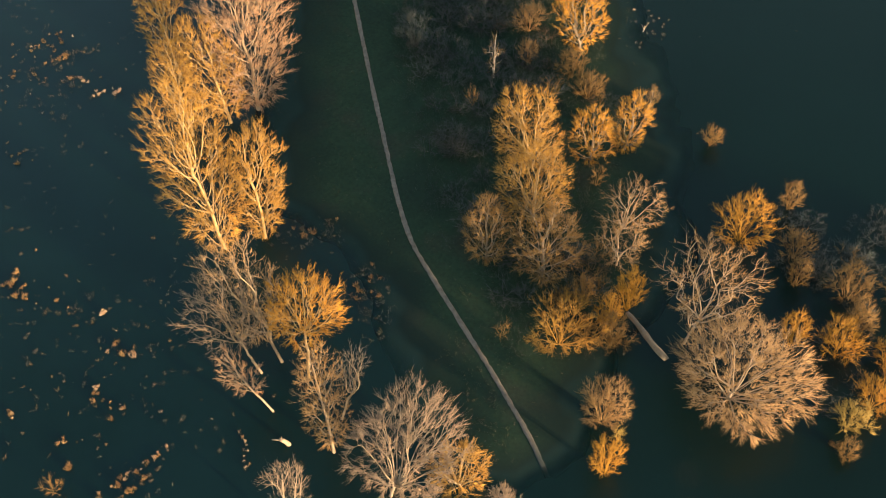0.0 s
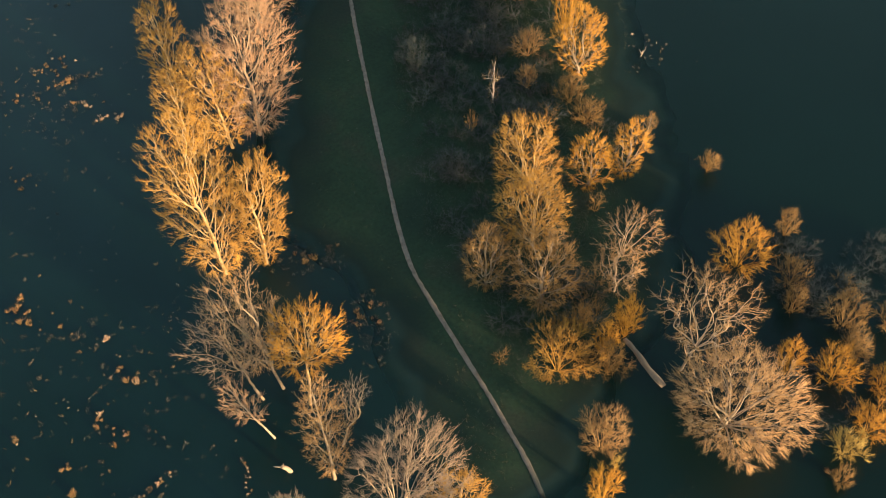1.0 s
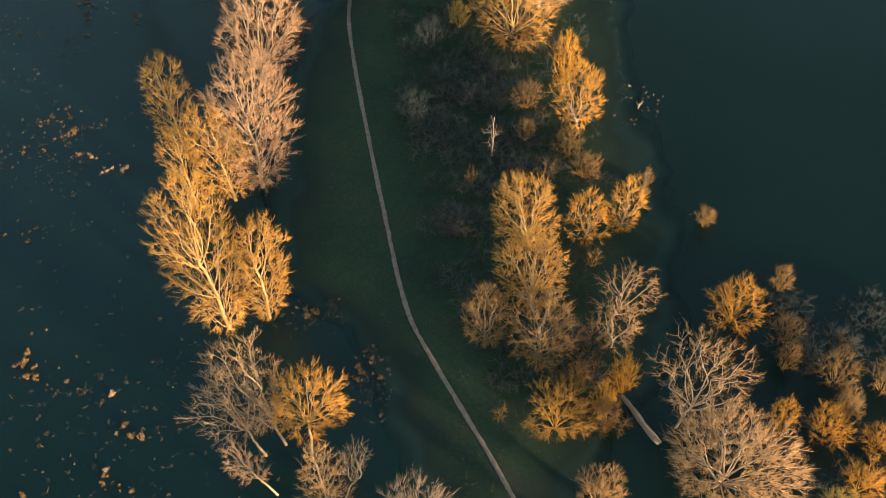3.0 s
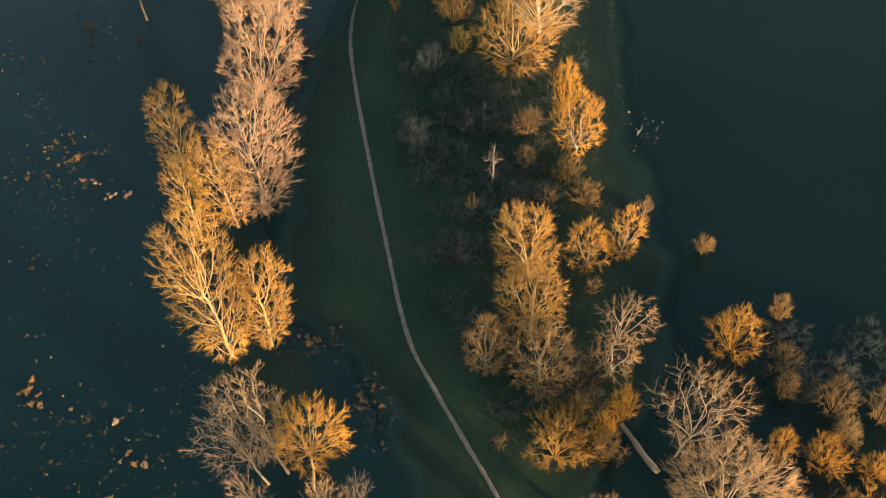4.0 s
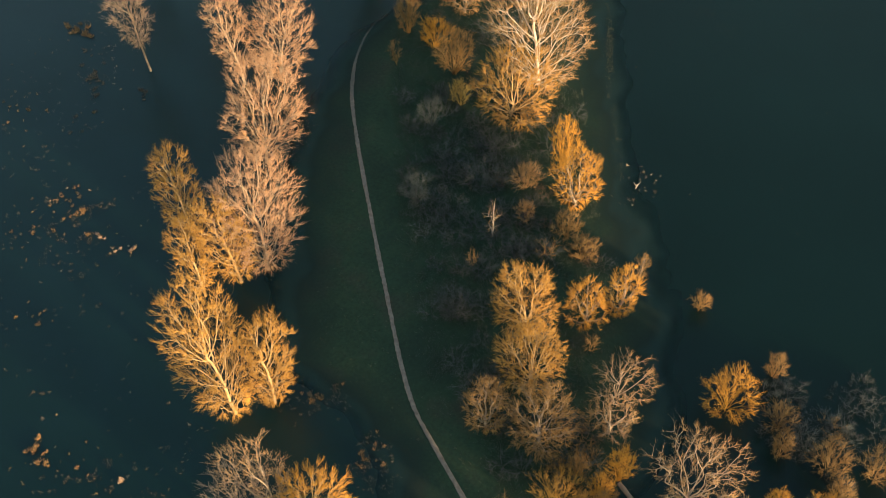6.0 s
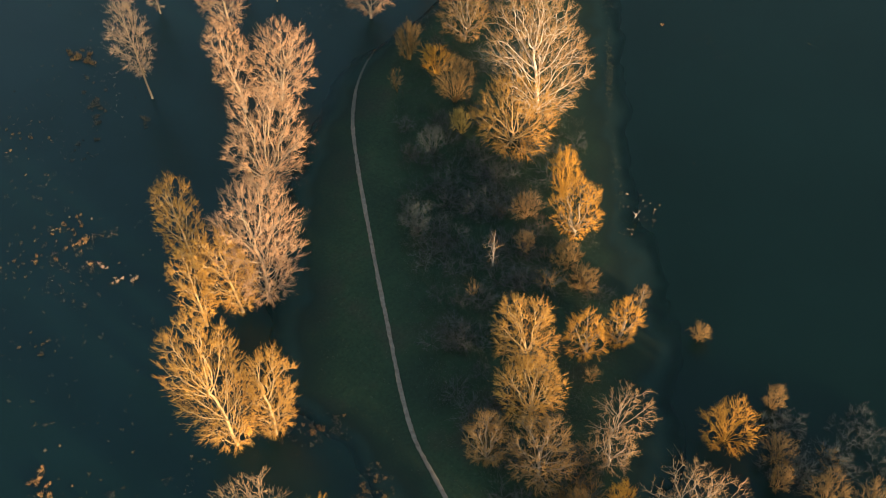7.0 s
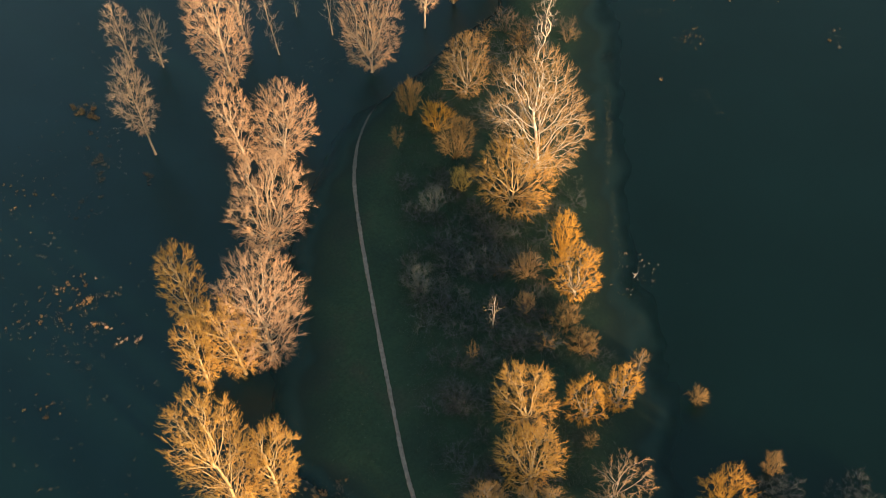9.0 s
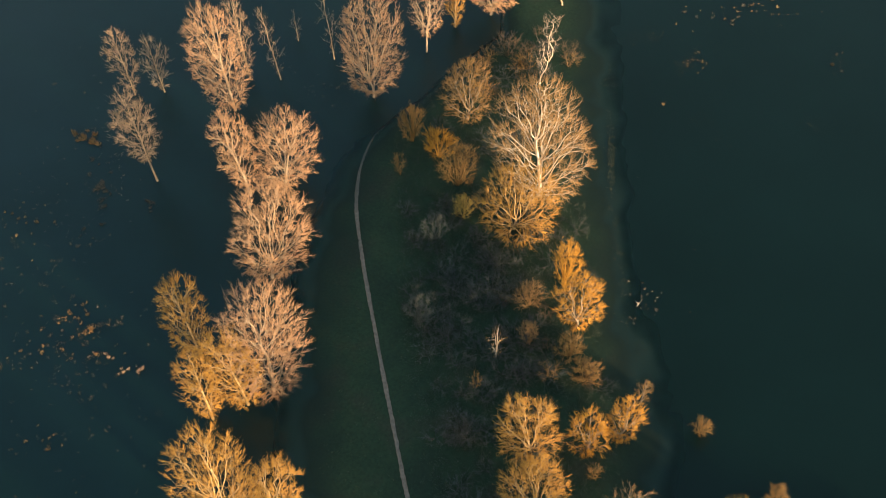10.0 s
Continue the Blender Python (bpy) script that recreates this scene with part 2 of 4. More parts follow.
def shoots(rng, lines, radii, each, span, spread, lift, reach, centre, crown, points=4, thin=0.5, wander=0.08, least=0.72, flare=0.0, keep=0.4):
    """Side shoots from every parent line, each grown towards the crown's edge."""
    n, k, _ = lines.shape
    t = (np.arange(each) + rng.random((n, each))) / each * (span[1] - span[0]) + span[0]
    at = t * (k - 1)
    low = np.minimum(at.astype(int), k - 2)
    part = (at - low)[..., None]
    rows = np.arange(n)[:, None]
    start = lines[rows, low] * (1 - part) + lines[rows, low + 1] * part
    along = unit(lines[rows, low + 1] - lines[rows, low])
    r0 = radii[rows, low] * (1 - part[..., 0]) + radii[rows, low + 1] * part[..., 0]
    length = np.linalg.norm(lines[:, -1] - lines[:, 0], axis=-1)[:, None] * (1.12 - (1.12 - keep) * t)
    turn = np.arange(each) * 2.4 + rng.random((n, 1)) * 6.28 + rng.normal(0, 0.4, (n, each))
    side = unit(np.cross(along, np.array([0.31, 0.95, 0.05])))
    other = np.cross(along, side)
    across = np.cos(turn)[..., None] * side + np.sin(turn)[..., None] * other
    tilt = np.radians(spread) * (rng.uniform(0.75, 1.25, (n, each)) * (1 + flare * (0.5 - (t - span[0]) / (span[1] - span[0]))))[..., None]
    way = unit(np.cos(tilt) * along + np.sin(tilt) * across + np.array([0, 0, lift]))
    start, way, r0, length = start.reshape(-1, 3), way.reshape(-1, 3), r0.ravel(), length.ravel()
    most = 1.25 * np.linalg.norm(way * crown, axis=-1)
    size = np.minimum(np.minimum(length * reach, most), to_edge(start, way, centre, crown)) * rng.uniform(least, 1.08, len(start))
    size = np.maximum(size, 0.12)
    out, p, w = [start], start, way
    for i in range(points - 1):
        w = unit(w + rng.normal(0, wander, w.shape) * (i > 0) + np.array([0, 0, 0.10 * lift]))
        p = p + w * (size / (points - 1))[:, None]
        out.append(p)
    new_lines = np.stack(out, 1)
    taper = np.linspace(1, 0.3, points)
    return new_lines, (r0 * thin)[:, None] * taper


def bundles(rng, feats, count, rounds=7):
    """Sorts points into bundles of neighbours."""
    count = max(1, min(count, len(feats)))
    mid = feats[rng.choice(len(feats), count, replace=False)]
    for _ in range(rounds):
        which = ((feats[:, None] - mid[None]) ** 2).sum(-1).argmin(1)
        for j in range(count):
            if (which == j).any():
                mid[j] = feats[which == j].mean(0)
    return [np.flatnonzero(which == j) for j in range(count) if (which == j).any()]


def ramify(rng, tips, start, way, wobble, step):
    """Divides one limb again and again until each tip is reached. Returns edges of 4 points, their tip counts, and which of them make up the limb itself."""
    edges, counts, leads = [], [], []
    todo = [(np.asarray(start, float), np.asarray(way, float), tips, 0, True)]
    while todo:
        pos, d, pts, depth, lead = todo.pop()
        mid = pts.mean(0)
        if len(pts) == 1:
            end = pts[0]
        else:
            end = pos + (mid - pos) * (step * (1.0 if depth else 1.15) * rng.uniform(0.8, 1.2))
        size = math.sqrt(((end - pos) ** 2).sum()) + 1e-6
        if len(pts) > 1:
            end = end + rng.normal(0, wobble * size, 3)
        bend = pos + d * (0.45 * size) + rng.normal(0, wobble * 0.7 * size, 3)
        edges.append((pos, 0.444 * pos + 0.444 * bend + 0.112 * end, 0.112 * pos + 0.444 * bend + 0.444 * end, end))
        counts.append(len(pts))
        leads.append(lead and (depth == 0 or len(pts) > 4))
        if len(pts) == 1:
            continue
        d2 = end - bend
        d2 = d2 / (math.sqrt((d2 * d2).sum()) + 1e-6)
        rel = pts - end
        ahead = rel / (np.sqrt((rel * rel).sum(1, keepdims=True)) + 0.3)
        _, axes = np.linalg.eigh(np.cov((ahead * 2 + rel * 0.25).T) + np.eye(3) * 1e-6)
        order = np.argsort(rel @ axes[:, 2])
        cut = min(len(pts) - 1, max(1, int(round(len(pts) * rng.uniform(0.32, 0.68)))))
        halves = sorted((order[:cut], order[cut:]), key=len)
        for half, goes_on in zip(halves, (False, lead)):
            todo.append((end, d2, pts[half], depth + 1, goes_on))
    return np.array(edges), np.array(counts), np.array(leads)


def sprigs(rng, base, tip, each, spread, length, lift, heart, span=(0.15, 1.0)):
    """Straight young shoots along lines from base to tip, turned away from the crown's heart. Returns their starts and ends."""
    n = len(base)
    t = rng.uniform(*span, (n, each, 1))
    start = base[:, None] * (1 - t) + tip[:, None] * t
    along = unit(tip - base)[:, None]
    stray = rng.normal(0, 1, (n, each, 3))
    stray = unit(stray - (stray * along).sum(-1, keepdims=True) * along)
    tilt = np.radians(spread) * rng.uniform(0.4, 1.3, (n, each, 1))
    away = unit(start - heart)
    way = unit(np.cos(tilt) * unit(0.5 * along + 0.75 * away) + np.sin(tilt) * stray + [0, 0, lift])
    end = start + way * rng.uniform(*length, (n, each, 1))
    return start.reshape(-1, 3), end.reshape(-1, 3)


def crown_points(rng, count, low, high, width, widest, blunt, ragged, hollow):
    """Points for the branch tips, more of them near the crown's edge, in clumps with gaps between."""
    out, shift = [], rng.uniform(0, 50, 3)
    while len(out) < count:
        u = rng.random()
        side = (widest - u) / widest if u < widest else (u - widest) / (1 - widest)
        power = 1.7 if u < widest else blunt
        edge = max(0.0, 1 - side**power) ** (1 / power)
        if rng.random() > edge + 0.06:
            continue
        turn = rng.random() * 6.2832
        rho = rng.random() ** hollow
        x, y, z = math.cos(turn), math.sin(turn), low + u * (high - low)
        lump = noise.noise(Vector((x * 1.5 + shift[0], y * 1.5 + shift[1], z / width * 2.2 + shift[2])))
        gap = noise.noise(Vector((x * rho * width * 0.55 + shift[1], y * rho * width * 0.55 + shift[2], z * 0.5 + shift[0])))
        if gap < -0.34 - 0.1 * rng.random() and ragged > 0:
            continue
        r = width / 2 * edge * rho * (1 + ragged * 1.5 * lump)
        out.append((x * r, y * r, z + ragged * 0.10 * lump * (high - low)))
    return np.array(out)


KINDS = {
    # share of the height that the stem keeps, limbs, their angle, weight of direction, widest part, bluntness, raggedness, hollow, wobble, step, tips
    "spire": (0.97, 38, 52, 0.0, 0.50, 2.1, 0.26, 0.45, 0.05, 0.42, 1.0),
    "plume": (0.93, 32, 48, 0.0, 0.60, 3.2, 0.24, 0.42, 0.05, 0.42, 1.0),
    "fork": (0.58, 26, 50, 0.7, 0.48, 2.2, 0.21, 0.42, 0.038, 0.42, 1.0),
    "round": (0.20, 18, 46, 1.0, 0.42, 2.05, 0.20, 0.36, 0.042, 0.42, 1.0),
    "open": (0.42, 12, 48, 1.0, 0.55, 2.2, 0.24, 0.46, 0.055, 0.44, 0.70),
    "gnarled": (0.34, 12, 58, 1.0, 0.55, 2.6, 0.26, 0.45, 0.17, 0.44, 0.80),
    "slim": (0.97, 13, 46, 0.0, 0.55, 1.5, 0.40, 0.60, 0.10, 0.46, 0.20),
}


def clothe(root, rng, limbs, bark, twigs, wobble, step, tip_radius, shoot, spread, lift, heart, stem_name, sides, each):
    """Limbs as parts of their own; the finer branches and the youngest shoots as the crown."""
    small, radii, tips0, tips1 = [], [], [], []
    for start, way, pts in limbs:
        edges, counts, leads = ramify(rng, pts, start, way, wobble, step)
        r0 = tip_radius * counts**0.47
        r1 = np.maximum(tip_radius * 0.8, r0 * 0.74)
        rad = r0[:, None] + (r1 - r0)[:, None] * np.linspace(0, 1, 4)
        line = np.concatenate([edges[leads][:1, 0], edges[leads][:, 1:].reshape(-1, 3)])
        girth = np.concatenate([rad[leads][:1, 0], rad[leads][:, 1:].ravel()])
        mesh_object(stem_name, *tubes(line[None], girth[None], sides), bark, root)
        middling = ~leads & (counts > 2)
        small.append(edges[middling])
        radii.append(rad[middling])
        tips0.append(edges[counts <= 2][:, 0])
        tips1.append(edges[counts <= 2][:, 3])
    small, radii, a, b = np.concatenate(small), np.concatenate(radii), np.concatenate(tips0), np.concatenate(tips1)
    wood = joined([tubes(small, radii, 3), spikes(a, b + (b - a) * 0.3, tip_radius * 1.3)])
    s0, s1 = sprigs(rng, a, b, each[0], spread, (0.45 * shoot, 1.15 * shoot), lift, heart)
    f0, f1 = sprigs(rng, s0, s1, each[1], spread * 0.9, (0.25 * shoot, 0.62 * shoot), lift * 0.6, heart, (0.2, 0.95))
    fine = joined([spikes(s0, s1, 0.0118), spikes(f0, f1, 0.0082)])
    crown = mesh_object("crown", np.concatenate([wood[0], fine[0]]), wood[1] + [f + len(wood[0]) for f in fine[1]], bark, root)
    crown.data.materials.append(twigs)
    split = sum(len(f) for f in wood[1])
    slots = np.arange(len(crown.data.polygons)) >= split
    crown.data.polygons.foreach_set("material_index", slots.astype(np.int32))


def tree(name, label, x, y, height, crown_low, width, kind, twigs, bark, lean=(0, 0), density=1.0, seed=0, category="tree", group=""):
    """A bare tree. 'spire' and 'plume' keep one leader, 'fork' divides half-way up, 'round' near the foot, 'open' is a loose fan, 'gnarled' has few crooked limbs, 'slim' little but its stem."""
    rng = np.random.default_rng(seed + 7)
    root = tagged(new(name), label, category, group)
    ground = GROUND(x, y)
    root.location = (x, y, ground - 0.12)
    root.empty_display_size = 0.3
    sunk = 0.12 - min(0.0, ground)
    height, crown_low = height + sunk, crown_low + sunk
    keep, count, angle, by_way, widest, blunt, ragged, hollow, wobble, step, fill = KINDS[kind]
    top = keep * height
    k = 12
    f = np.linspace(0, 1, k)
    sway = np.cumsum(rng.normal(0, 0.006 + 0.05 * wobble * (keep < 0.9), (k, 3)), 0) * height * [1, 1, 0]
    trunk = f[:, None] * [0, 0, top] + np.array([lean[0], lean[1], 0]) * (f * keep)[:, None] + sway * f[:, None] * 0.8
    size = math.sqrt(width * (height - crown_low))
    tips = int(max(14, (84 * size - 80) * fill * density))
    pts = crown_points(rng, tips, crown_low, height, width, widest, blunt, ragged, hollow)
    pts[:, :2] += np.array(lean) * (pts[:, 2:3] / height)
    girth = 0.04 + 0.0055 * tips**0.47
    girths = girth * (1 - (0.80 if keep > 0.9 else 0.42) * f) * np.where(f == 0, 1.3, 1)
    mesh_object("trunk", *tubes(trunk[None], girths[None], 8), bark, root)
    axis = np.stack([np.interp(pts[:, 2], trunk[:, 2], trunk[:, i]) for i in range(3)], 1)
    fork = trunk[int(k * 0.6)]
    feats = np.concatenate([unit(pts - fork) * by_way * width * 0.7, pts * (1.0 - 0.75 * by_way) * [1, 1, 0.8]], 1)
    limbs = []
    for which in bundles(rng, feats, int(count * min(1.3, max(0.6, size / 9)))):
        group_pts = pts[which]
        mid = group_pts.mean(0)
        out = (mid - axis[which].mean(0)) * [1, 1, 0]
        far = math.hypot(out[0], out[1])
        lean_out = math.radians(angle * rng.uniform(0.8, 1.15)) * min(1.0, 0.25 + far / (0.22 * width))
        z = mid[2] - far / math.tan(math.radians(angle)) - 0.10 * (height - crown_low)
        z = min(max(z, top * (0.30 if keep < 0.5 else 0.06)), top * (0.995 if keep < 0.9 else 0.96)) * rng.uniform(0.94, 1.0)
        start = np.array([np.interp(z, trunk[:, 2], trunk[:, i]) for i in range(3)])
        way = unit(unit(out + 1e-6) * math.sin(lean_out) + [0, 0, math.cos(lean_out)])
        limbs.append((start, way, group_pts))
    fine = (3, 1) if kind in ("slim", "open") else (4, 1) if kind == "gnarled" else (7, 1)
    heart = np.array([lean[0] * 0.5, lean[1] * 0.5, crown_low + 0.12 * (height - crown_low)])
    clothe(root, rng, limbs, bark, twigs, wobble, step, 0.0115, (0.32 + 0.042 * width) * (0.8 if kind == "gnarled" else 1), 26 if kind != "gnarled" else 40, 0.10, heart, "limb", 5, fine)
    return root


def shrub(name, label, x, y, height, width, twigs, density=1.0, seed=0, group="", category="shrub", sparse=False):
    """A many-stemmed bush: stems fan out of one stool and divide into fine shoots."""
    rng = np.random.default_rng(seed + 101)
    root = tagged(new(name), label, category, group)
    ground = GROUND(x, y)
    root.location = (x, y, ground - 0.08)
    root.empty_display_size = 0.3
    sunk = 0.08 - min(0.0, ground)
    size = math.sqrt(width * height)
    tips = int(max(24, (26 if sparse else 62) * size * (0.6 + 0.8 * density)))
    pts = crown_points(rng, tips, sunk + 0.12 * height, sunk + height, width, 0.5, 2.1, 0.28, 0.5)
    limbs = []
    for which in bundles(rng, unit(pts - [0, 0, sunk]) * width, 5 if sparse else int(6 + 1.2 * width)):
        mid = pts[which].mean(0)
        start = np.array([mid[0] * 0.10, mid[1] * 0.10, 0.0]) + rng.normal(0, 0.03, 3) * [1, 1, 0]
        limbs.append((start, unit((mid - start) * [0.8, 0.8, 1.4]), pts[which]))
    clothe(root, rng, limbs, twigs, twigs, 0.09, 0.42, 0.0095, 0.32 + 0.05 * width, 30, 0.10, np.array([0, 0, sunk + 0.05 * height]), "stem", 4, (3, 1) if sparse else (5, 1))
    return root


# ---- ground, water, path ----
PATH_Y = (10, 26, 33.1, 37.4, 43.6, 47.3, 51.7, 55.8, 60, 65.7, 72.5, 79.1, 85.3, 89.3, 93.8, 98.5, 102.5, 106.6, 111, 118)
PATH_X = (11, 8.6, 7.2, 5.9, 3.1, 1.3, -0.8, -2.7, -3.7, -4.6, -5.7, -6.7, -7.6, -8.1, -8.5, -8.1, -6.9, -4.6, -1, 6)
LEFT_Y = (0, 33, 41.3, 46.5, 52, 55.5, 58.5, 61, 71, 77, 84, 91, 96, 104, 108, 114, 130, 400)
LEFT_X = (3, 1.2, -0.5, -2.8, -4.5, -6.2, -9.5, -13.6, -13.4, -13, -12.4, -11, -9.2, -7.4, -4.4, -1, 4, 20)
RIGHT_Y = (0, 33, 40, 45, 51, 62, 73, 84, 97, 110, 123, 400)
RIGHT_X = (8.2, 8.0, 8.6, 11.5, 17.0, 19.4, 18.4, 18.0, 18.6, 19.5, 20.5, 30)


def GROUND(x, y):
    """The ground's height: a low bank along the path, sinking into the flood on both sides."""
    left, right = np.interp(y, LEFT_Y, LEFT_X), np.interp(y, RIGHT_Y, RIGHT_X)
    wave = 0.9 * noise.noise(Vector((x * 0.21, y * 0.21, 3.1))) + 0.5 * noise.noise(Vector((x * 0.6, y * 0.6, 8.4)))
    inside = min(x - left, right - x) + wave
    rise = max(-0.6, min(0.16, inside * 0.026)) + 0.02 * wave
    rise -= max(0.0, 37.0 - y) * 0.04 + max(0.0, y - 99.0) * 0.022 * max(0.0, min(1.0, 1 - (x - np.interp(y, PATH_Y, PATH_X)) / 6))
    rise = max(-0.6, rise)
    return rise if abs(x) < 90 and -40 < y < 230 else -0.6


def spread_line(inner, near, far, fine, coarse):
    out = list(np.arange(-inner + near, inner + near + 1e-6, fine))
    lo, hi = [near - inner - 6 * 1.9**i for i in range(coarse)], [near + inner + 6 * 1.9**i for i in range(coarse)]
    return np.array(sorted(lo) + out + hi)


def build_ground():
    xs, ys = spread_line(48, 0, 0, 0.75, 10), spread_line(62, 76, 0, 0.75, 10)
    verts = np.array([(x, y, GROUND(x, y)) for y in ys for x in xs])
    nx, ny = len(xs), len(ys)
    i = (np.arange(ny - 1)[:, None] * nx + np.arange(nx - 1)).ravel()
    mesh_object("ground", verts, [np.stack([i, i + 1, i + nx + 1, i + nx], -1)], grass)
    tagged(bpy.data.objects["ground"], "dark damp grass bank sinking into flood water", "ground", kind="structure")
    depth = np.maximum(-verts[:, 2], 0)
    ob = mesh_object("water", verts * [1, 1, 0], [np.stack([i, i + 1, i + nx + 1, i + nx], -1)], water)
    ob.data.attributes.new("depth", "FLOAT", "POINT").data.foreach_set("value", depth.astype(np.float32))
    tagged(ob, "still dark teal flood water over drowned meadow", "water", kind="structure")


def build_path():
    ys = np.arange(12, 107.6, 0.3)
    xs = np.interp(ys, PATH_Y, PATH_X)
    for _ in range(30):
        xs[1:-1] = (xs[:-2] + 2 * xs[1:-1] + xs[2:]) / 4
    rng = np.random.default_rng(5)
    verts, across = [], np.array([-0.5, -0.36, -0.12, 0.12, 0.36, 0.5])
    for i, (x, y) in enumerate(zip(xs, ys)):
        a, b = max(i - 1, 0), min(i + 1, len(xs) - 1)
        dx, dy = xs[b] - xs[a], ys[b] - ys[a]
        s = math.hypot(dx, dy)
        wide = (0.43 + 0.06 * math.sin(y * 0.9) * math.sin(y * 0.37)) * min(1.0, 0.25 + (107.6 - y) * 0.06)
        for j, c in enumerate(across):
            px, py = x + dy / s * c * wide + rng.normal(0, 0.028 if j in (0, 1, 4, 5) else 0.015), y - dx / s * c * wide
            verts.append((px, py, GROUND(px, py) + (0.035 if 0 < j < 5 else -0.02)))
    n = len(across)
    i = (np.arange(len(ys) - 1)[:, None] * n + np.arange(n - 1)).ravel()
    ob = mesh_object("footpath", verts, [np.stack([i, i + 1, i + n + 1, i + n], -1)], gravel)
    tagged(ob, "narrow pale gravel footpath winding over the grass", "path", kind="structure")


build_ground()
build_path()

# ---- planting ----
tree("poplar", "short golden poplar with fan-shaped crown, standing in flood water", -15.06, 57.09, 14.5, 0.4, 5.2, "fork", TWIGS["gold"], bark_gold, (1.14, 0), seed=0)
tree("poplar", "tall golden poplar with steep limbs, rooted in flood water", -18.43, 56.21, 19.2, 0.5, 7.6, "fork", TWIGS["gold"], bark_gold, (-0.90, 1.40), seed=1)
tree("poplar", "golden bare poplar with fine twigs, standing in flood water", -18.78, 70.12, 13.3, 0.8, 5.9, "fork", TWIGS["gold"], bark_gold, (-0.80, 0), seed=2)
tree("poplar", "slim golden poplar with a dense plume-like crown over water", -23.70, 75.40, 12.6, 0.6, 4.8, "plume", TWIGS["gold"], bark_gold, (-0.50, 0.90), seed=503)
tree("poplar", "low golden poplar with a bent bare foot in water", -22.10, 68.70, 10.6, 0.8, 4.2, "spire", TWIGS["gold"], bark_gold, (-0.50, 1.60), seed=504)
tree("willow", "broad pale pinkish-tan tree, its foot shaded, at the grass edge", -16.35, 71.56, 17.4, 0.9, 8.8, "fork", TWIGS["tan"], bark_pale, (0.95, 0), seed=4)
tree("willow", "pale tan bare willow with fine twigs, standing in flood water", -17.13, 84.65, 15.4, 1.7, 8.8, "round", TWIGS["tan"], bark_pale, (1.69, 0), seed=5)
tree("willow", "pale tan bare willow with fine twigs, standing in flood water", -16.20, 96.80, 11.6, 0.1, 7.7, "fork", TWIGS["tan"], bark_pale, (1.40, 0.00), seed=6)
tree("willow", "pale tan bare willow with fine twigs, standing in flood water", -19.89, 95.68, 13.7, 1.9, 4.7, "fork", TWIGS["tan"], bark_pale, (-0.81, 0), seed=7)
tree("poplar", "slim leaning tan tree alone in open flood water", -30.42, 98.29, 14.4, 3.8, 5.0, "spire", TWIGS["ash"], bark_brown, (-0.40, 0), density=0.85, seed=8)
tree("poplar", "ash-tan bare poplar with fine twigs, standing in flood water", -34.30, 111.26, 10.6, 1.0, 3.8, "spire", TWIGS["ash"], bark_brown, (-0.25, 0), density=0.6, seed=9)
tree("poplar", "grey-brown bare poplar with fine twigs, standing in flood water", -30.88, 111.48, 9.1, 0.8, 3.8, "spire", TWIGS["grey"], bark_brown, (-0.08, 0), density=0.45, seed=10)
tree("poplar", "pale tan bare poplar with fine twigs, standing in flood water", -22.33, 108.13, 16.3, 0.6, 6.8, "fork", TWIGS["tan"], bark_pale, (-1.08, 0), seed=11)
tree("poplar", "ash-tan bare poplar with fine twigs, standing in flood water", -20.96, 112.98, 14.8, 0.7, 3.2, "spire", TWIGS["ash"], bark_brown, (-0.20, 0), density=0.5, seed=12)
tree("poplar", "grey-brown bare poplar with fine twigs, standing in flood water", -17.28, 112.56, 12.2, 1.0, 3.3, "slim", TWIGS["grey"], bark_brown, (-0.84, 0), seed=13)
tree("poplar", "broken bare stub of a slim tree in water", -15.48, 118.8, 5.2, 0.5, 1.8, "slim", TWIGS["grey"], bark_brown, (-0.0, 0), seed=14)
tree("poplar", "thin nearly branchless grey tree standing in water", -11.06, 115.42, 11.2, 0.6, 2.6, "slim", TWIGS["grey"], bark_brown, (-0.2, 0), seed=15)
tree("willow", "pale tan bare willow with fine twigs, standing in flood water", -6.39, 109.10, 15.8, 1.1, 7.8, "round", TWIGS["tan"], bark_pale, (0.48, 0), seed=16)
tree("tree", "pale tan bare tree with fine twigs, on the grassy bank", -0.08, 115.89, 11.5, 2.9, 4.8, "open", TWIGS["tan"], bark_pale, (0.2, 0), seed=17)
tree("poplar", "golden bare poplar with fine twigs, on the grassy bank", 3.54, 119.8, 9.6, 0.5, 2.6, "spire", TWIGS["gold"], bark_gold, (0.1, 0), seed=18)
tree("willow", "pale tan bare willow with fine twigs, on the grassy bank", 7.93, 121.60, 9.2, 1.6, 7.5, "round", TWIGS["tan"], bark_pale, (0.84, 0), seed=19)
tree("willow", "pale tan bare willow with fine twigs, on the grassy bank", 16.74, 122.60, 8.5, 2.4, 5.1, "round", TWIGS["tan"], bark_pale, (-0.1, 0), seed=20)
tree("tree", "shaded grey-brown tree with wide spreading limbs over water", -14.61, 44.05, 12.4, 5.8, 7.1, "open", TWIGS["ash"], bark_brown, (-1.93, 0), density=0.9, seed=21)
tree("poplar", "small broken sunlit tree with bare pale trunk in water", -13.53, 40.65, 9.0, 3.4, 3.4, "spire", TWIGS["tan"], bark_pale, (-2.4, 0), density=0.5, seed=22)
tree("poplar", "tall leaning amber-gold poplar with long pale trunk", -11.00, 43.45, 13.0, 7.1, 6.2, "fork", TWIGS["amber"], bark_gold, (1.08, 0), seed=23)
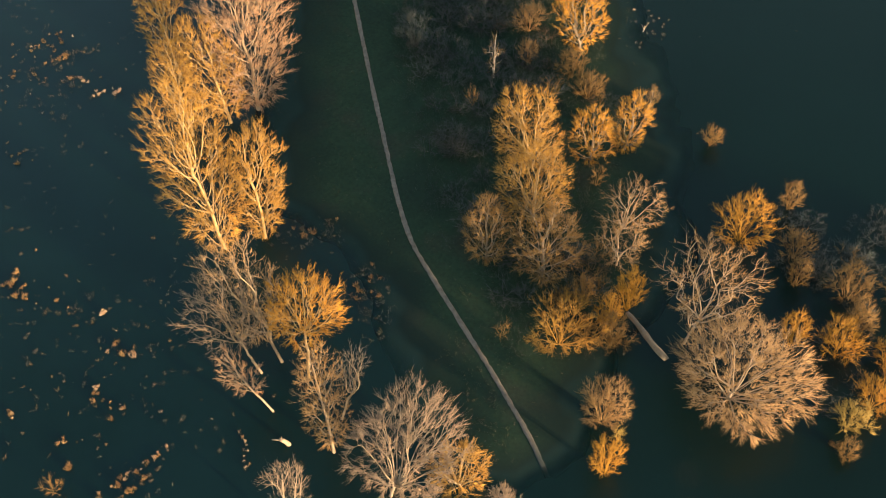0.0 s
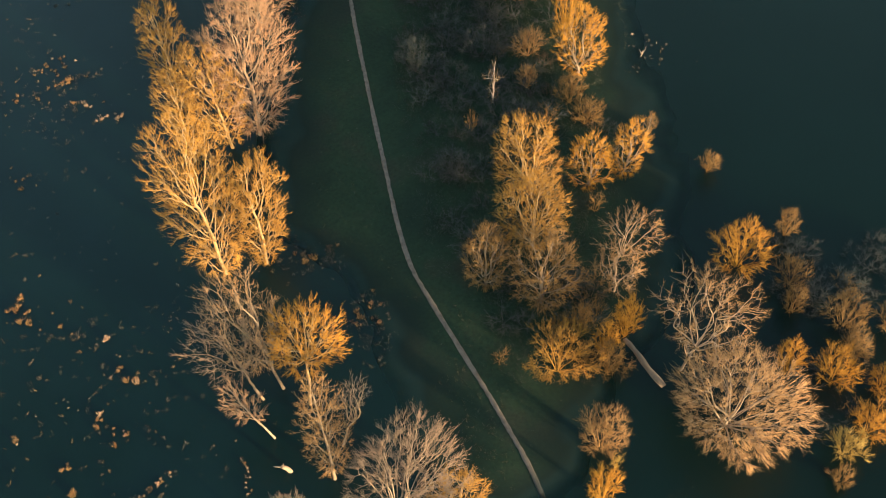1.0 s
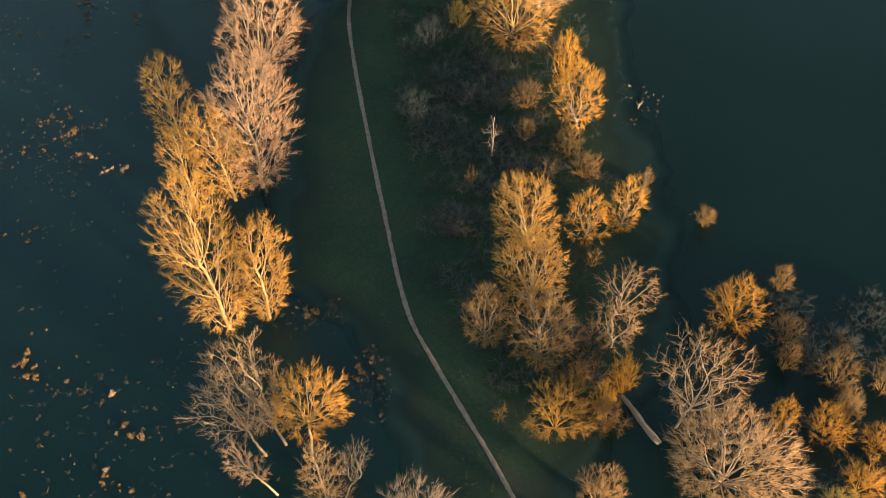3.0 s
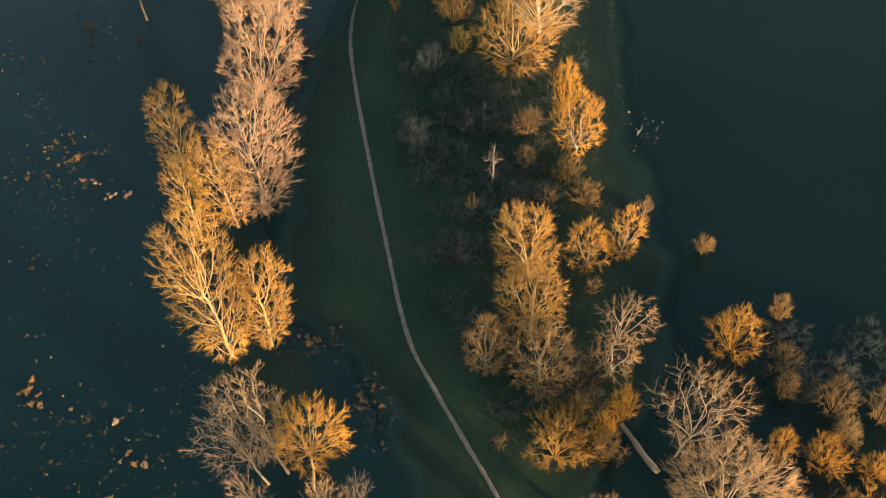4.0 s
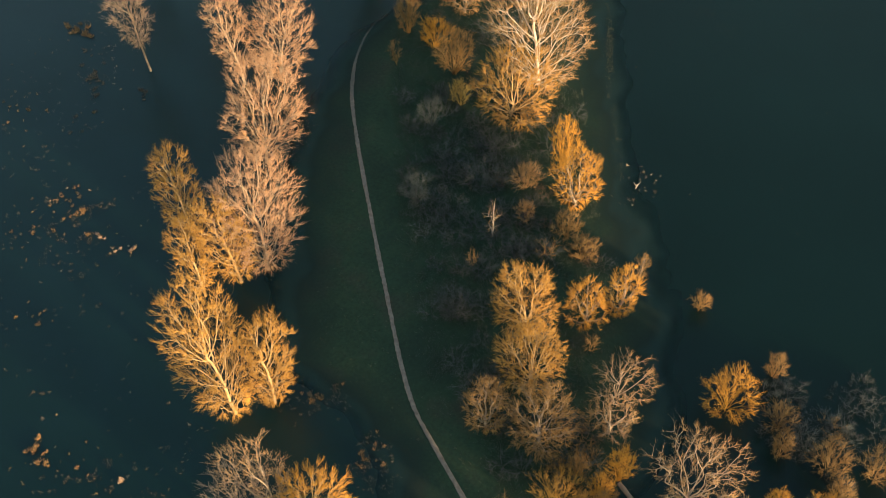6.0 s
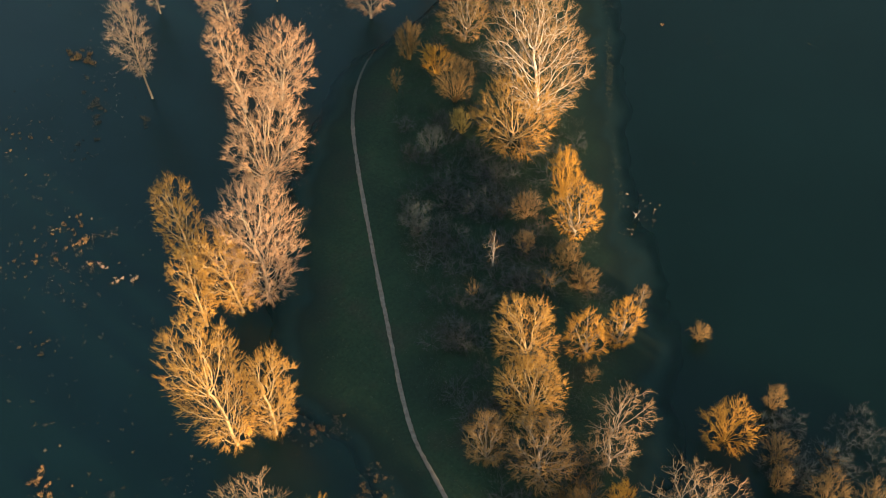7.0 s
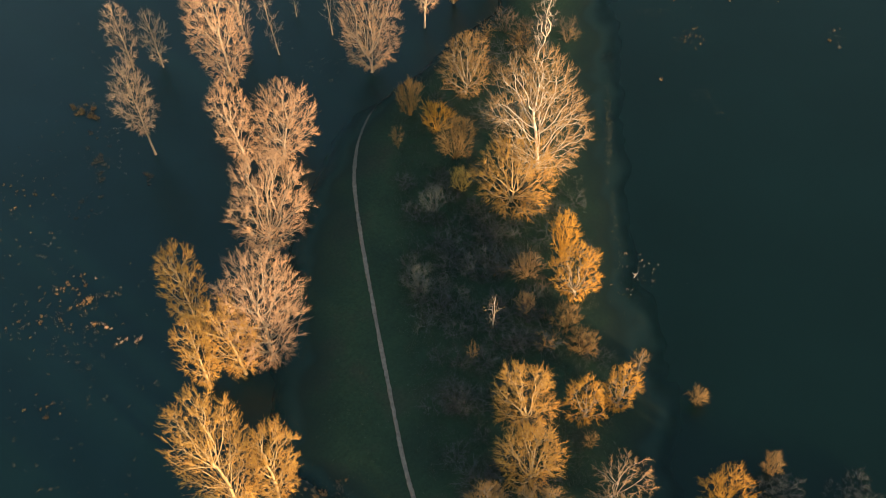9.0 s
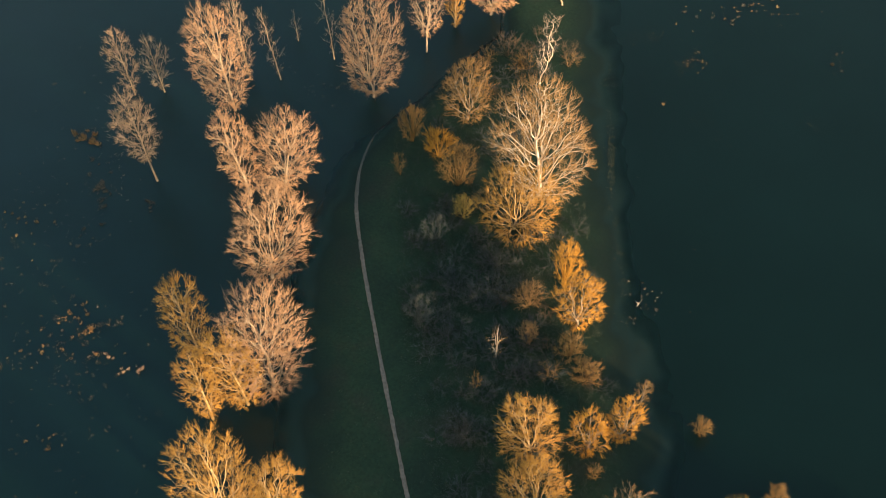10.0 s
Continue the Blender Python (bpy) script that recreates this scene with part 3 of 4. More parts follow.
tree("poplar", "dim grey-brown tree with low fine crown over water", -8.91, 37.03, 16.5, 1.2, 4.1, "spire", TWIGS["wheat"], bark_brown, (0.3, 0), density=0.7, seed=24)
tree("tree", "small crooked pale tree leaning over the pool", -8.39, 39.71, 11.0, 5.0, 2.4, "open", TWIGS["grey"], bark_pale, (1.9, 0), seed=25)
tree("poplar", "tall thin-crowned brown poplar, standing in flood water", -13.09, 44.97, 16.2, 4.5, 6.2, "open", TWIGS["honey"], bark_brown, (-1.9, 0), density=1.0, seed=26)
tree("tree", "broad many-limbed pale tan tree beside the path", -4.76, 33.31, 13.0, 4.1, 8.6, "round", TWIGS["ash"], bark_pale, (2.63, 0), density=0.85, seed=27)
tree("willow", "golden bare willow with fine twigs, beside a broad pale tree", 0.44, 33.76, 5.8, 0.4, 4.6, "round", TWIGS["gold"], bark_gold, (-0.30, 0), seed=88)
tree("tree", "ash-tan bare tree with fine twigs, standing in flood water", -11.28, 30.12, 13.0, 5.6, 3.5, "open", TWIGS["ash"], bark_pale, (0.5, 0), seed=28)
tree("willow", "ash-tan bare willow with fine twigs, on the grassy bank", 3.44, 29.2, 10.0, 0.6, 2.9, "round", TWIGS["ash"], bark_pale, (-0.4, 0), seed=29)
tree("willow", "golden bare willow with fine twigs, on the grassy bank", 7.99, 63.67, 9.3, 0.8, 6.3, "round", TWIGS["gold"], bark_gold, (-0.82, 0), density=1.1, seed=30)
tree("willow", "golden bare willow with fine twigs, on the grassy bank", 7.68, 57.54, 9.5, 0.8, 6.5, "round", TWIGS["gold"], bark_gold, (-0.28, 0), density=1.1, seed=31)
tree("poplar", "dim grey-brown tree in shade among golden neighbours", 8.04, 51.77, 9.3, 0.4, 6.4, "fork", TWIGS["russet"], bark_brown, (-0.02, 0), density=1.1, seed=32)
tree("willow", "russet-brown bare willow with fine twigs, on the grassy bank", 3.59, 53.60, 8.5, 0.2, 4.0, "round", TWIGS["russet"], bark_brown, (-0.04, 0), density=1.1, seed=33)
tree("willow", "amber-yellow tree at the edge of the flood", 16.44, 64.76, 7.2, 0.1, 3.7, "round", TWIGS["amber"], bark_brown, (0.49, 0), density=0.85, seed=34)
tree("willow", "amber-orange bare willow with fine twigs, on the grassy bank", 13.32, 63.67, 6.8, 0.1, 4.2, "round", TWIGS["amber"], bark_brown, (-0.28, 0), density=0.85, seed=35)
tree("oak", "wheat-brown bare oak with fine twigs, on the grassy bank", 14.63, 55.37, 5.8, 3.5, 5.9, "gnarled", TWIGS["wheat"], bark_pale, (1.15, 0), density=0.95, seed=36)
tree("oak", "wheat-brown bare oak with fine twigs, on the grassy bank", 14.18, 52.54, 5.4, 0.4, 4.7, "gnarled", TWIGS["wheat"], bark_pale, (0.25, 0), density=1.0, seed=37)
shrub("shrub", "amber-orange leafless bush with many fine shoots in the scrub", 14.53, 48.29, 5.7, 2.7, TWIGS["amber"], density=0.55, seed=38)
shrub("shrub", "golden leafless bush with many fine shoots in the scrub", 8.79, 45.44, 4.9, 5.9, TWIGS["gold"], density=0.55, seed=39)
shrub("shrub", "russet-brown leafless bush with many fine shoots in the scrub", 12.79, 45.02, 4.9, 2.4, TWIGS["russet"], density=0.55, seed=40)
shrub("shrub", "round wheat-brown bush with fine radiating shoots", 11.42, 38.61, 5.0, 4.1, TWIGS["wheat"], density=1.0, seed=41)
shrub("shrub", "amber-orange leafless bush with many fine shoots in the scrub", 11.04, 34.42, 5.0, 2.9, TWIGS["amber"], density=0.55, seed=42)
tree("willow", "bright orange willow at the edge of dark scrub", 13.83, 77.25, 8.8, 0.2, 5.0, "round", TWIGS["amber"], bark_brown, (-0.31, 0), seed=43)
shrub("shrub", "amber-orange leafless bush with many fine shoots in the scrub", 12.99, 81.7, 8.2, 3.2, TWIGS["amber"], density=0.55, seed=44)
shrub("shrub", "wheat-brown leafless bush with many fine shoots in the scrub", 9.19, 79.78, 3.1, 3.6, TWIGS["wheat"], density=0.55, seed=45)
shrub("shrub", "wheat-brown leafless bush with many fine shoots in the scrub", 8.74, 75.70, 2.7, 2.2, TWIGS["wheat"], density=0.55, seed=46)
shrub("shrub", "russet-brown leafless bush with many fine shoots in the scrub", 12.61, 73.57, 3.4, 3.2, TWIGS["russet"], density=0.55, seed=47)
tree("birch", "small white-stemmed birch among dark scrub", 5.41, 73.96, 5.8, 0.2, 2.2, "slim", TWIGS["russet"], bark_birch, (0.1, 0), density=1.6, seed=48)
shrub("shrub", "silvery grey-green bush, its colour darkened for the shaded scrub", -1.77, 78.5, 4.0, 3.5, TWIGS["silver"], density=0.55, seed=49)
tree("willow", "olive-gold tree with dense crown beside the tall pale one", 8.30, 89.30, 9.0, 0.1, 9.4, "round", TWIGS["gold"], bark_gold, (0.54, 0.00), density=0.85, seed=50)
tree("poplar", "tall pale sunlit tree with silvery trunk and wide crown", 11.55, 93.50, 17.2, 0.1, 10.9, "fork", TWIGS["wheat"], bark_birch, (-0.92, 0.00), seed=51)
tree("oak", "thin crooked pale bare tree behind the tall one", 12.87, 109.78, 11.3, 1.9, 2.9, "gnarled", TWIGS["ash"], bark_birch, (1.1, 0), density=0.42, seed=52)
tree("willow", "rounded russet tree near the bend of the path", 4.27, 104.88, 9.1, 0.3, 6.0, "round", TWIGS["russet"], bark_brown, (0.09, 0), seed=53)
shrub("shrub", "russet-brown leafless bush with many fine shoots in the scrub", 2.73, 95.56, 6.5, 4.8, TWIGS["russet"], density=0.55, seed=54)
shrub("shrub", "amber-orange leafless bush with many fine shoots in the scrub", 0.73, 99.86, 3.7, 4.3, TWIGS["amber"], density=0.55, seed=55)
shrub("shrub", "russet-brown leafless bush with many fine shoots in the scrub", -2.11, 102.19, 5.8, 3.4, TWIGS["russet"], density=0.55, seed=56)
shrub("shrub", "russet-brown leafless bush with many fine shoots in the scrub", -3.54, 97.39, 3.8, 1.8, TWIGS["russet"], sparse=True, density=0.55, seed=57)
shrub("shrub", "small yellow-green bush amid brown scrub", 3.09, 91.18, 3.3, 2.6, TWIGS["olive"], density=0.55, seed=58)
shrub("shrub", "silvery grey leafless bush with many fine shoots in the scrub", 0.02, 88.45, 4.2, 2.9, TWIGS["silver"], density=0.55, seed=59)
shrub("shrub", "bushy amber willow shrub standing in flood water", 24.79, 54.52, 5.0, 5.7, TWIGS["amber"], density=0.4, seed=60)
shrub("shrub", "russet-brown leafless bush with many fine shoots by the flood edge", 29.43, 57.46, 3.5, 2.2, TWIGS["russet"], density=0.55, seed=61)
tree("oak", "bare grey-tan oak with crooked limbs over dark water", 18.55, 44.90, 11.0, 5.3, 8.8, "gnarled", TWIGS["wheat"], bark_pale, (1.34, 0), density=0.85, seed=62)
tree("willow", "very broad round pale tan willow with radiating limbs", 21.26, 39.86, 8.4, 0.2, 10.7, "round", TWIGS["honey"], bark_pale, (0.5, -0.5), density=1.25, seed=63)
shrub("shrub", "amber-orange leafless bush with many fine shoots by the flood edge", 26.92, 44.37, 4.1, 2.6, TWIGS["amber"], density=0.55, seed=64)
shrub("shrub", "russet-brown leafless bush with many fine shoots by the flood edge", 28.85, 52.63, 2.9, 3.3, TWIGS["russet"], density=0.55, seed=65)
shrub("shrub", "russet-brown leafless bush with many fine shoots by the flood edge", 28.39, 49.84, 3.3, 2.3, TWIGS["russet"], density=0.55, seed=66)
shrub("shrub", "amber-orange leafless bush with many fine shoots by the flood edge", 30.4, 43.54, 3.5, 4.1, TWIGS["amber"], density=0.55, seed=67)
shrub("shrub", "russet-brown leafless bush with many fine shoots by the flood edge", 32.32, 48.36, 3.4, 4.0, TWIGS["russet"], density=0.55, seed=68)
shrub("shrub", "russet-brown leafless bush with many fine shoots by the flood edge", 32.3, 45.21, 3.7, 2.9, TWIGS["russet"], density=0.55, seed=69)
shrub("shrub", "olive-yellow leafless bush with many fine shoots by the flood edge", 29.69, 37.06, 2.9, 3.3, TWIGS["olive"], density=0.55, seed=70)
shrub("shrub", "amber-orange leafless bush with many fine shoots by the flood edge", 31.96, 38.83, 3.2, 3.8, TWIGS["amber"], density=0.55, seed=71)
shrub("shrub", "russet-brown leafless bush with many fine shoots by the flood edge", 28.99, 34.81, 1.7, 1.9, TWIGS["russet"], density=0.55, seed=72)
shrub("shrub", "russet-brown leafless bush with many fine shoots by the flood edge", 36.03, 47.31, 3.8, 3.6, TWIGS["russet"], density=0.55, seed=73)
shrub("shrub", "amber-orange leafless bush with many fine shoots by the flood edge", 34.1, 42.34, 2.8, 3.2, TWIGS["amber"], density=0.55, seed=74)
shrub("shrub", "dim brown leafless bush in the scrub", 16.47, 112.39, 3.8, 3.0, TWIGS["bramble"], sparse=True, density=0.5, seed=75)
shrub("shrub", "dim brown leafless bush in the scrub", 9.49, 114.42, 3.5, 4.1, TWIGS["bramble"], sparse=True, density=0.5, seed=76)
shrub("shrub", "dim brown leafless bush in the scrub", 11.64, 113.7, 2.4, 2.6, TWIGS["bramble"], sparse=True, density=0.5, seed=77)
shrub("shrub", "russet-brown leafless bush with many fine shoots in the scrub", 13.85, 70.87, 3.0, 3.5, TWIGS["russet"], density=0.55, seed=78)
shrub("shrub", "russet-brown leafless bush with many fine shoots in the scrub", 4.29, 46.38, 1.4, 1.6, TWIGS["russet"], sparse=True, density=0.55, seed=79)
shrub("shrub", "russet-brown leafless bush with many fine shoots in the scrub", 3.27, 70.63, 2.5, 1.6, TWIGS["russet"], sparse=True, density=0.55, seed=80)
shrub("shrub", "lone small russet bush out in the flood water", 24.08, 64.84, 2.3, 2.1, TWIGS["russet"], density=0.4, seed=158)
shrub("shrub", "dull rusty bush at the edge of the flood", -29.7, 35.0, 1.6, 1.9, TWIGS["russet"], sparse=True, density=0.5, seed=84)
shrub("shrub", "amber-orange leafless bush with many fine shoots in the scrub", 12.65, 46.56, 4.8, 2.3, TWIGS["amber"], density=0.55, seed=82)
shrub("shrub", "russet-brown leafless bush with many fine shoots in the scrub", 10.94, 48.68, 4.5, 2.1, TWIGS["russet"], density=0.55, seed=83)

shrub("shrub", "dull russet leafless bush between taller trees", 13.49, 60.83, 2.6, 1.8, TWIGS["russet"], sparse=True, density=0.5, seed=85)
shrub("shrub", "small yellow-green bush beside an orange one", 12.34, 36.95, 1.9, 1.3, TWIGS["olive"], sparse=True, density=0.5, seed=86)
tree("sapling", "slim russet sapling at the edge of the flood", 18.9, 68.2, 4.2, 0.3, 1.7, "spire", TWIGS["russet"], bark_brown, (0.2, 0), density=0.6, seed=87)

# ---- scrub ----
def scrub_patch(protos, count, xs, ys, clear, seed):
    """Copies of the scrub bushes strewn over a stretch of the bank, clear of the path."""
    rng = random.Random(seed)
    made = 0
    while made < count:
        x, y = rng.uniform(*xs), rng.uniform(*ys)
        if x < np.interp(y, PATH_Y, PATH_X) + clear:
            continue
        ob = copy_thing(rng.choice(protos), pose(x, y, GROUND(x, y) - 0.08, 0, 0, rng.uniform(0, 360)))
        size = rng.uniform(0.7, 1.25)
        ob.scale = (size, size, size * rng.uniform(0.5, 0.9))
        made += 1


# bushes whose twig colours already carry the shade of the trees
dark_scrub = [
    shrub("shrub", "low leafless scrub bush, deep shade put into its dark colour", 2.0, 70.0, 2.2, 3.2, TWIGS["dark"], 0.6, 401, "dark scrub", sparse=True),
    shrub("shrub", "low leafless scrub bush, deep shade put into its dark colour", 5.5, 82.0, 2.6, 2.8, TWIGS["dark"], 0.6, 402, "dark scrub", sparse=True),
    shrub("shrub", "dull grey-green scrub bush, deep shade put into its colour", 1.0, 84.0, 1.9, 3.0, TWIGS["silver"], 0.6, 403, "dark scrub", sparse=True),
    shrub("shrub", "low leafless scrub bush, deep shade put into its dark colour", 7.0, 68.5, 1.6, 3.6, TWIGS["dark"], 0.6, 404, "dark scrub", sparse=True),
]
brown_scrub = [
    shrub("shrub", "low russet-brown leafless bush among dark scrub", 10.5, 71.5, 2.1, 2.6, TWIGS["russet"], 0.6, 405, "brown scrub", sparse=True),
    shrub("shrub", "low brown leafless bush among dark scrub", 14.5, 70.5, 1.8, 2.4, TWIGS["bramble"], 0.6, 406, "brown scrub", sparse=True),
]
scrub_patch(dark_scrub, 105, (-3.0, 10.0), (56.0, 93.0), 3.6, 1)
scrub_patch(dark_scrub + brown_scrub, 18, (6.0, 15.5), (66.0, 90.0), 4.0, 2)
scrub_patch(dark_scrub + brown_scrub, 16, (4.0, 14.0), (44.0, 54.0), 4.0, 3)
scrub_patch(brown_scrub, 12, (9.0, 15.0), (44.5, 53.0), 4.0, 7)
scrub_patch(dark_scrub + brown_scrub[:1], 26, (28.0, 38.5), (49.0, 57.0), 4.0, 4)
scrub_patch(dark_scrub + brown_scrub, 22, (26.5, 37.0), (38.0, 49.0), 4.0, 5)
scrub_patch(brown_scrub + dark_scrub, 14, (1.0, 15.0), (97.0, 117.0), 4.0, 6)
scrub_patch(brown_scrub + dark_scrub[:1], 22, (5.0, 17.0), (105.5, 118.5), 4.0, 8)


# ---- undergrowth ----
def undergrowth(label, xs, ys, clear, n, mat, seed):
    """Low brambles and dead stalks that cover the bank under the bushes."""
    rng = np.random.default_rng(seed)
    pieces = []
    for _ in range(n):
        x, y = rng.uniform(*xs), rng.uniform(*ys)
        if x < np.interp(y, PATH_Y, PATH_X) + clear + 1.2 * noise.noise(Vector((x * 0.4, y * 0.4, 0))):
            continue
        if noise.noise(Vector((x * 0.25, y * 0.25, 5.0))) < -0.25:
            continue
        v, f = blades(rng, 9, rng.uniform(0.2, 0.6), rng.uniform(0.15, 0.5), 0.010)
        pieces.append((v + [x, y, max(GROUND(x, y), 0)], f))
    tagged(mesh_object("undergrowth", *joined(pieces), mat, smooth=False), label, "undergrowth", kind="stuff")


def blades(rng, n, radius, height, thick):
    turn = rng.random(n) * 6.283
    out = np.sqrt(rng.random(n)) * radius
    foot = np.stack([np.cos(turn) * out, np.sin(turn) * out, np.full(n, -0.06)], -1)
    tip = foot * [1.6, 1.6, 0] + rng.normal(0, 0.25 * height, (n, 3)) * [1, 1, 0] + np.array([0, 0, 1]) * (height * rng.uniform(0.5, 1.1, n))[:, None]
    return spikes(foot, tip, thick)


undergrowth("tangled brambles and dead stalks under the scrub, shade put into their dark colour", (-4.0, 14.0), (44.0, 112.0), 2.6, 4600, TWIGS["dark"], 71)
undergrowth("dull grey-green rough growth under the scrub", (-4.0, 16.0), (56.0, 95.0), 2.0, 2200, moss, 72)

# ---- tussocks and drowned stubble ----
def tussock(label, x, y, radius, height, mat, seed, group="tussocks in the water"):
    rng = np.random.default_rng(seed)
    clumps = []
    for _ in range(5):
        v, f = blades(rng, int(rng.integers(6, 13)), radius * 0.42, height, 0.026)
        v = v + np.append(rng.normal(0, radius * 0.5, 2), 0)
        clumps.append((v, f))
    ob = mesh_object("tussock", *joined(clumps), mat, smooth=False)
    ob.location = (x, y, max(GROUND(x, y), 0.0))
    ob.scale = (0.5, 0.5, 0.5)
    return tagged(ob, label, "tussock", group)


def strew(protos, spots, seed, scatter=0.0, large=1.0):
    rng = random.Random(seed)
    for x, y in spots:
        x, y = x + rng.gauss(0, scatter), y + rng.gauss(0, scatter)
        ob = copy_thing(rng.choice(protos), pose(x, y, max(GROUND(x, y), 0.0), 0, 0, rng.uniform(0, 360)))
        size = large * rng.uniform(0.22, 0.3 + 0.38 * rng.random())
        ob.scale = (size, size, size)


pale = [tussock("sunlit pale straw tussock rising out of flood water", -31.0, 74.6, 0.30, 0.40, straw_pale, 11), tussock("sunlit pale straw tussock rising out of flood water", -29.9, 74.4, 0.24, 0.34, straw_pale, 12)]
rust = [tussock("rust-coloured reed tussock rising out of flood water", -37.8, 81.7, 0.32, 0.45, straw_rust, 13), tussock("rust-coloured reed tussock rising out of flood water", -36.4, 80.2, 0.26, 0.38, straw_rust, 14)]
dull = [tussock("dull brown drowned reed tussock in the water", -39.1, 104.7, 0.45, 0.35, straw_dull, 15), tussock("dull brown drowned reed tussock in the water", -37.2, 101.0, 0.34, 0.30, straw_dull, 16)]


def around(cx, cy, rx, ry, n, seed, turn=0.0):
    rng = random.Random(seed)
    out = []
    for _ in range(n):
        u, v = rng.gauss(0, rx), rng.gauss(0, ry)
        out.append((cx + u * math.cos(turn) - v * math.sin(turn), cy + u * math.sin(turn) + v * math.cos(turn)))
    return out


def drift(label, mat, seed, patches, size=1.0, rise=1.0):
    """Patches of drowned stalks and scraps, each (x, y, spread, spread, count, turn), as one mesh."""
    rng = np.random.default_rng(seed)
    pieces = []
    for i, (cx, cy, rx, ry, n, turn) in enumerate(patches):
        for x, y in around(cx, cy, rx, ry, n, seed * 31 + i, turn):
            if GROUND(x, y) < 0.04:
                v, f = blades(rng, int(rng.integers(5, 12)), size * rng.uniform(0.05, 0.17), rise * size * rng.uniform(0.10, 0.24), 0.013 * size)
                pieces.append((v + [x, y, 0.0], f))
    tagged(mesh_object("reed_stubble", *joined(pieces), mat, smooth=False), label, "reed", kind="stuff")


# sunlit clumps that stand out singly
strew(rust + rust + pale, around(-37.6, 81.3, 1.7, 0.6, 15, 21, 0.3), 22, 0.0, 1.3)
strew(rust, around(-35.6, 79.3, 1.0, 0.22, 11, 23, 0.4), 24, 0.0, 1.5)
strew(pale + rust, around(-33.4, 76.3, 0.8, 0.3, 6, 25), 26, 0.0, 1.5)
strew(pale, around(-31.5, 74.5, 0.35, 0.3, 5, 27) + around(-29.7, 74.4, 0.3, 0.45, 6, 28), 29, 0.0, 1.6)
strew(rust + dull, around(-41.6, 77.4, 1.2, 1.4, 14, 30), 31, 0.0, 1.2)
strew(rust, around(-38.3, 67.3, 1.0, 0.8, 7, 32), 33, 0.0, 1.1)
strew(rust, around(-35.6, 53.6, 0.8, 0.8, 8, 34), 35, 0.0, 1.7)
strew(dull + rust, around(-34.5, 53.0, 1.2, 2.4, 10, 36), 37, 0.0, 1.3)
strew(pale + rust, around(-27.9, 50.5, 0.3, 0.4, 4, 38) + around(-26.7, 46.8, 0.3, 0.4, 5, 39) + around(-25.3, 46.2, 0.25, 0.3, 4, 40), 41, 0.0, 1.7)
strew(rust + pale, around(-27.6, 43.0, 0.7, 0.5, 6, 42) + around(-25.8, 41.4, 0.4, 0.5, 6, 43) + around(-33.9, 41.4, 0.3, 0.6, 4, 44), 45, 0.0, 1.5)
strew(rust, around(-29.6, 39.0, 0.2, 0.2, 3, 46) + around(-28.6, 36.7, 0.2, 0.2, 3, 47), 48, 0.0, 1.5)
strew(rust + pale, [(-26.4 + 5.0 * i / 17, 34.2 + 4.0 * i / 17) for i in range(18)], 49, 0.22, 1.5)
strew(rust + dull, [(-24.6 + 2.4 * i / 9, 34.0 + 2.3 * i / 9) for i in range(10)], 50, 0.2, 1.5)
strew(pale + rust, [(-15.8 + 0.4 * i / 7, 38.6 - 2.6 * i / 7) for i in range(8)], 63, 0.12, 1.2)
strew(rust, around(-39.8, 105.4, 0.5, 0.4, 7, 64) + around(-38.1, 104.3, 0.45, 0.35, 6, 65), 66, 0.0, 2.2)
strew(dull, around(-36.9, 96.5, 0.7, 4.2, 22, 67), 68, 0.0, 2.0)
strew(dull, around(-30.9, 94.7, 0.25, 0.3, 4, 69), 70, 0.0, 2.6)
strew(rust, around(-45.0, 93.0, 1.4, 1.4, 10, 71), 72, 0.0, 1.3)
strew(rust + dull, around(-11.2, 57.2, 0.5, 0.4, 5, 73) + around(-12.2, 57.7, 0.4, 0.5, 5, 74) + around(-9.5, 58.5, 0.3, 0.3, 3, 75), 76, 0.0, 1.7)
strew(rust, around(-7.3, 50.9, 0.22, 0.45, 7, 77), 78, 0.0, 1.6)
strew(dull + rust[:1], around(-5.8, 51.6, 0.9, 1.0, 9, 79), 80, 0.0, 1.5)
strew(dull + pale[:1], around(21.5, 79.5, 1.2, 1.8, 12, 81), 82)
strew(rust, [(26.8, 105.8), (28.2, 35.7), (28.3, 35.6)], 83, 0.05, 1.8)
strew(dull + rust[:1], around(37.5, 120.0, 3.0, 1.0, 14, 84) + around(47.8, 111.3, 0.5, 0.8, 5, 85), 86, 0.0, 1.4)
# the duller rest
drift("dull brown drowned stalks in broken rows in the flood", straw_dull, 91, [(-35.5, 74.5, 2.2, 2.0, 46, 0), (-37.0, 78.4, 4.6, 0.3, 46, 0.40), (-36.0, 66.0, 5.0, 4.5, 60, 0), (-30.5, 50.0, 3.0, 1.6, 36, 0), (-27.5, 44.0, 5.0, 6.0, 70, 0), (-37.2, 98.0, 1.3, 6.0, 46, 0), (-22.0, 47.0, 1.2, 8.0, 30, 0), (-41.0, 99.0, 3.5, 8.0, 60, 0), (-40.5, 84.0, 3.0, 5.0, 50, 0), (-12.5, 110.5, 2.5, 1.5, 30, 0)], 1.25)
drift("pale straw scraps afloat on the flood", straw_pale, 92, [(-34.5, 76.5, 3.5, 2.4, 22, 0), (-26.5, 42.0, 4.0, 5.0, 34, 0), (-34.6, 99.3, 0.3, 2.7, 16, 0.22), (-16.5, 39.5, 1.8, 2.2, 14, 0), (21.5, 79.5, 1.4, 1.6, 12, 0), (-22.8, 53.0, 0.6, 2.0, 9, 0)], 0.9)
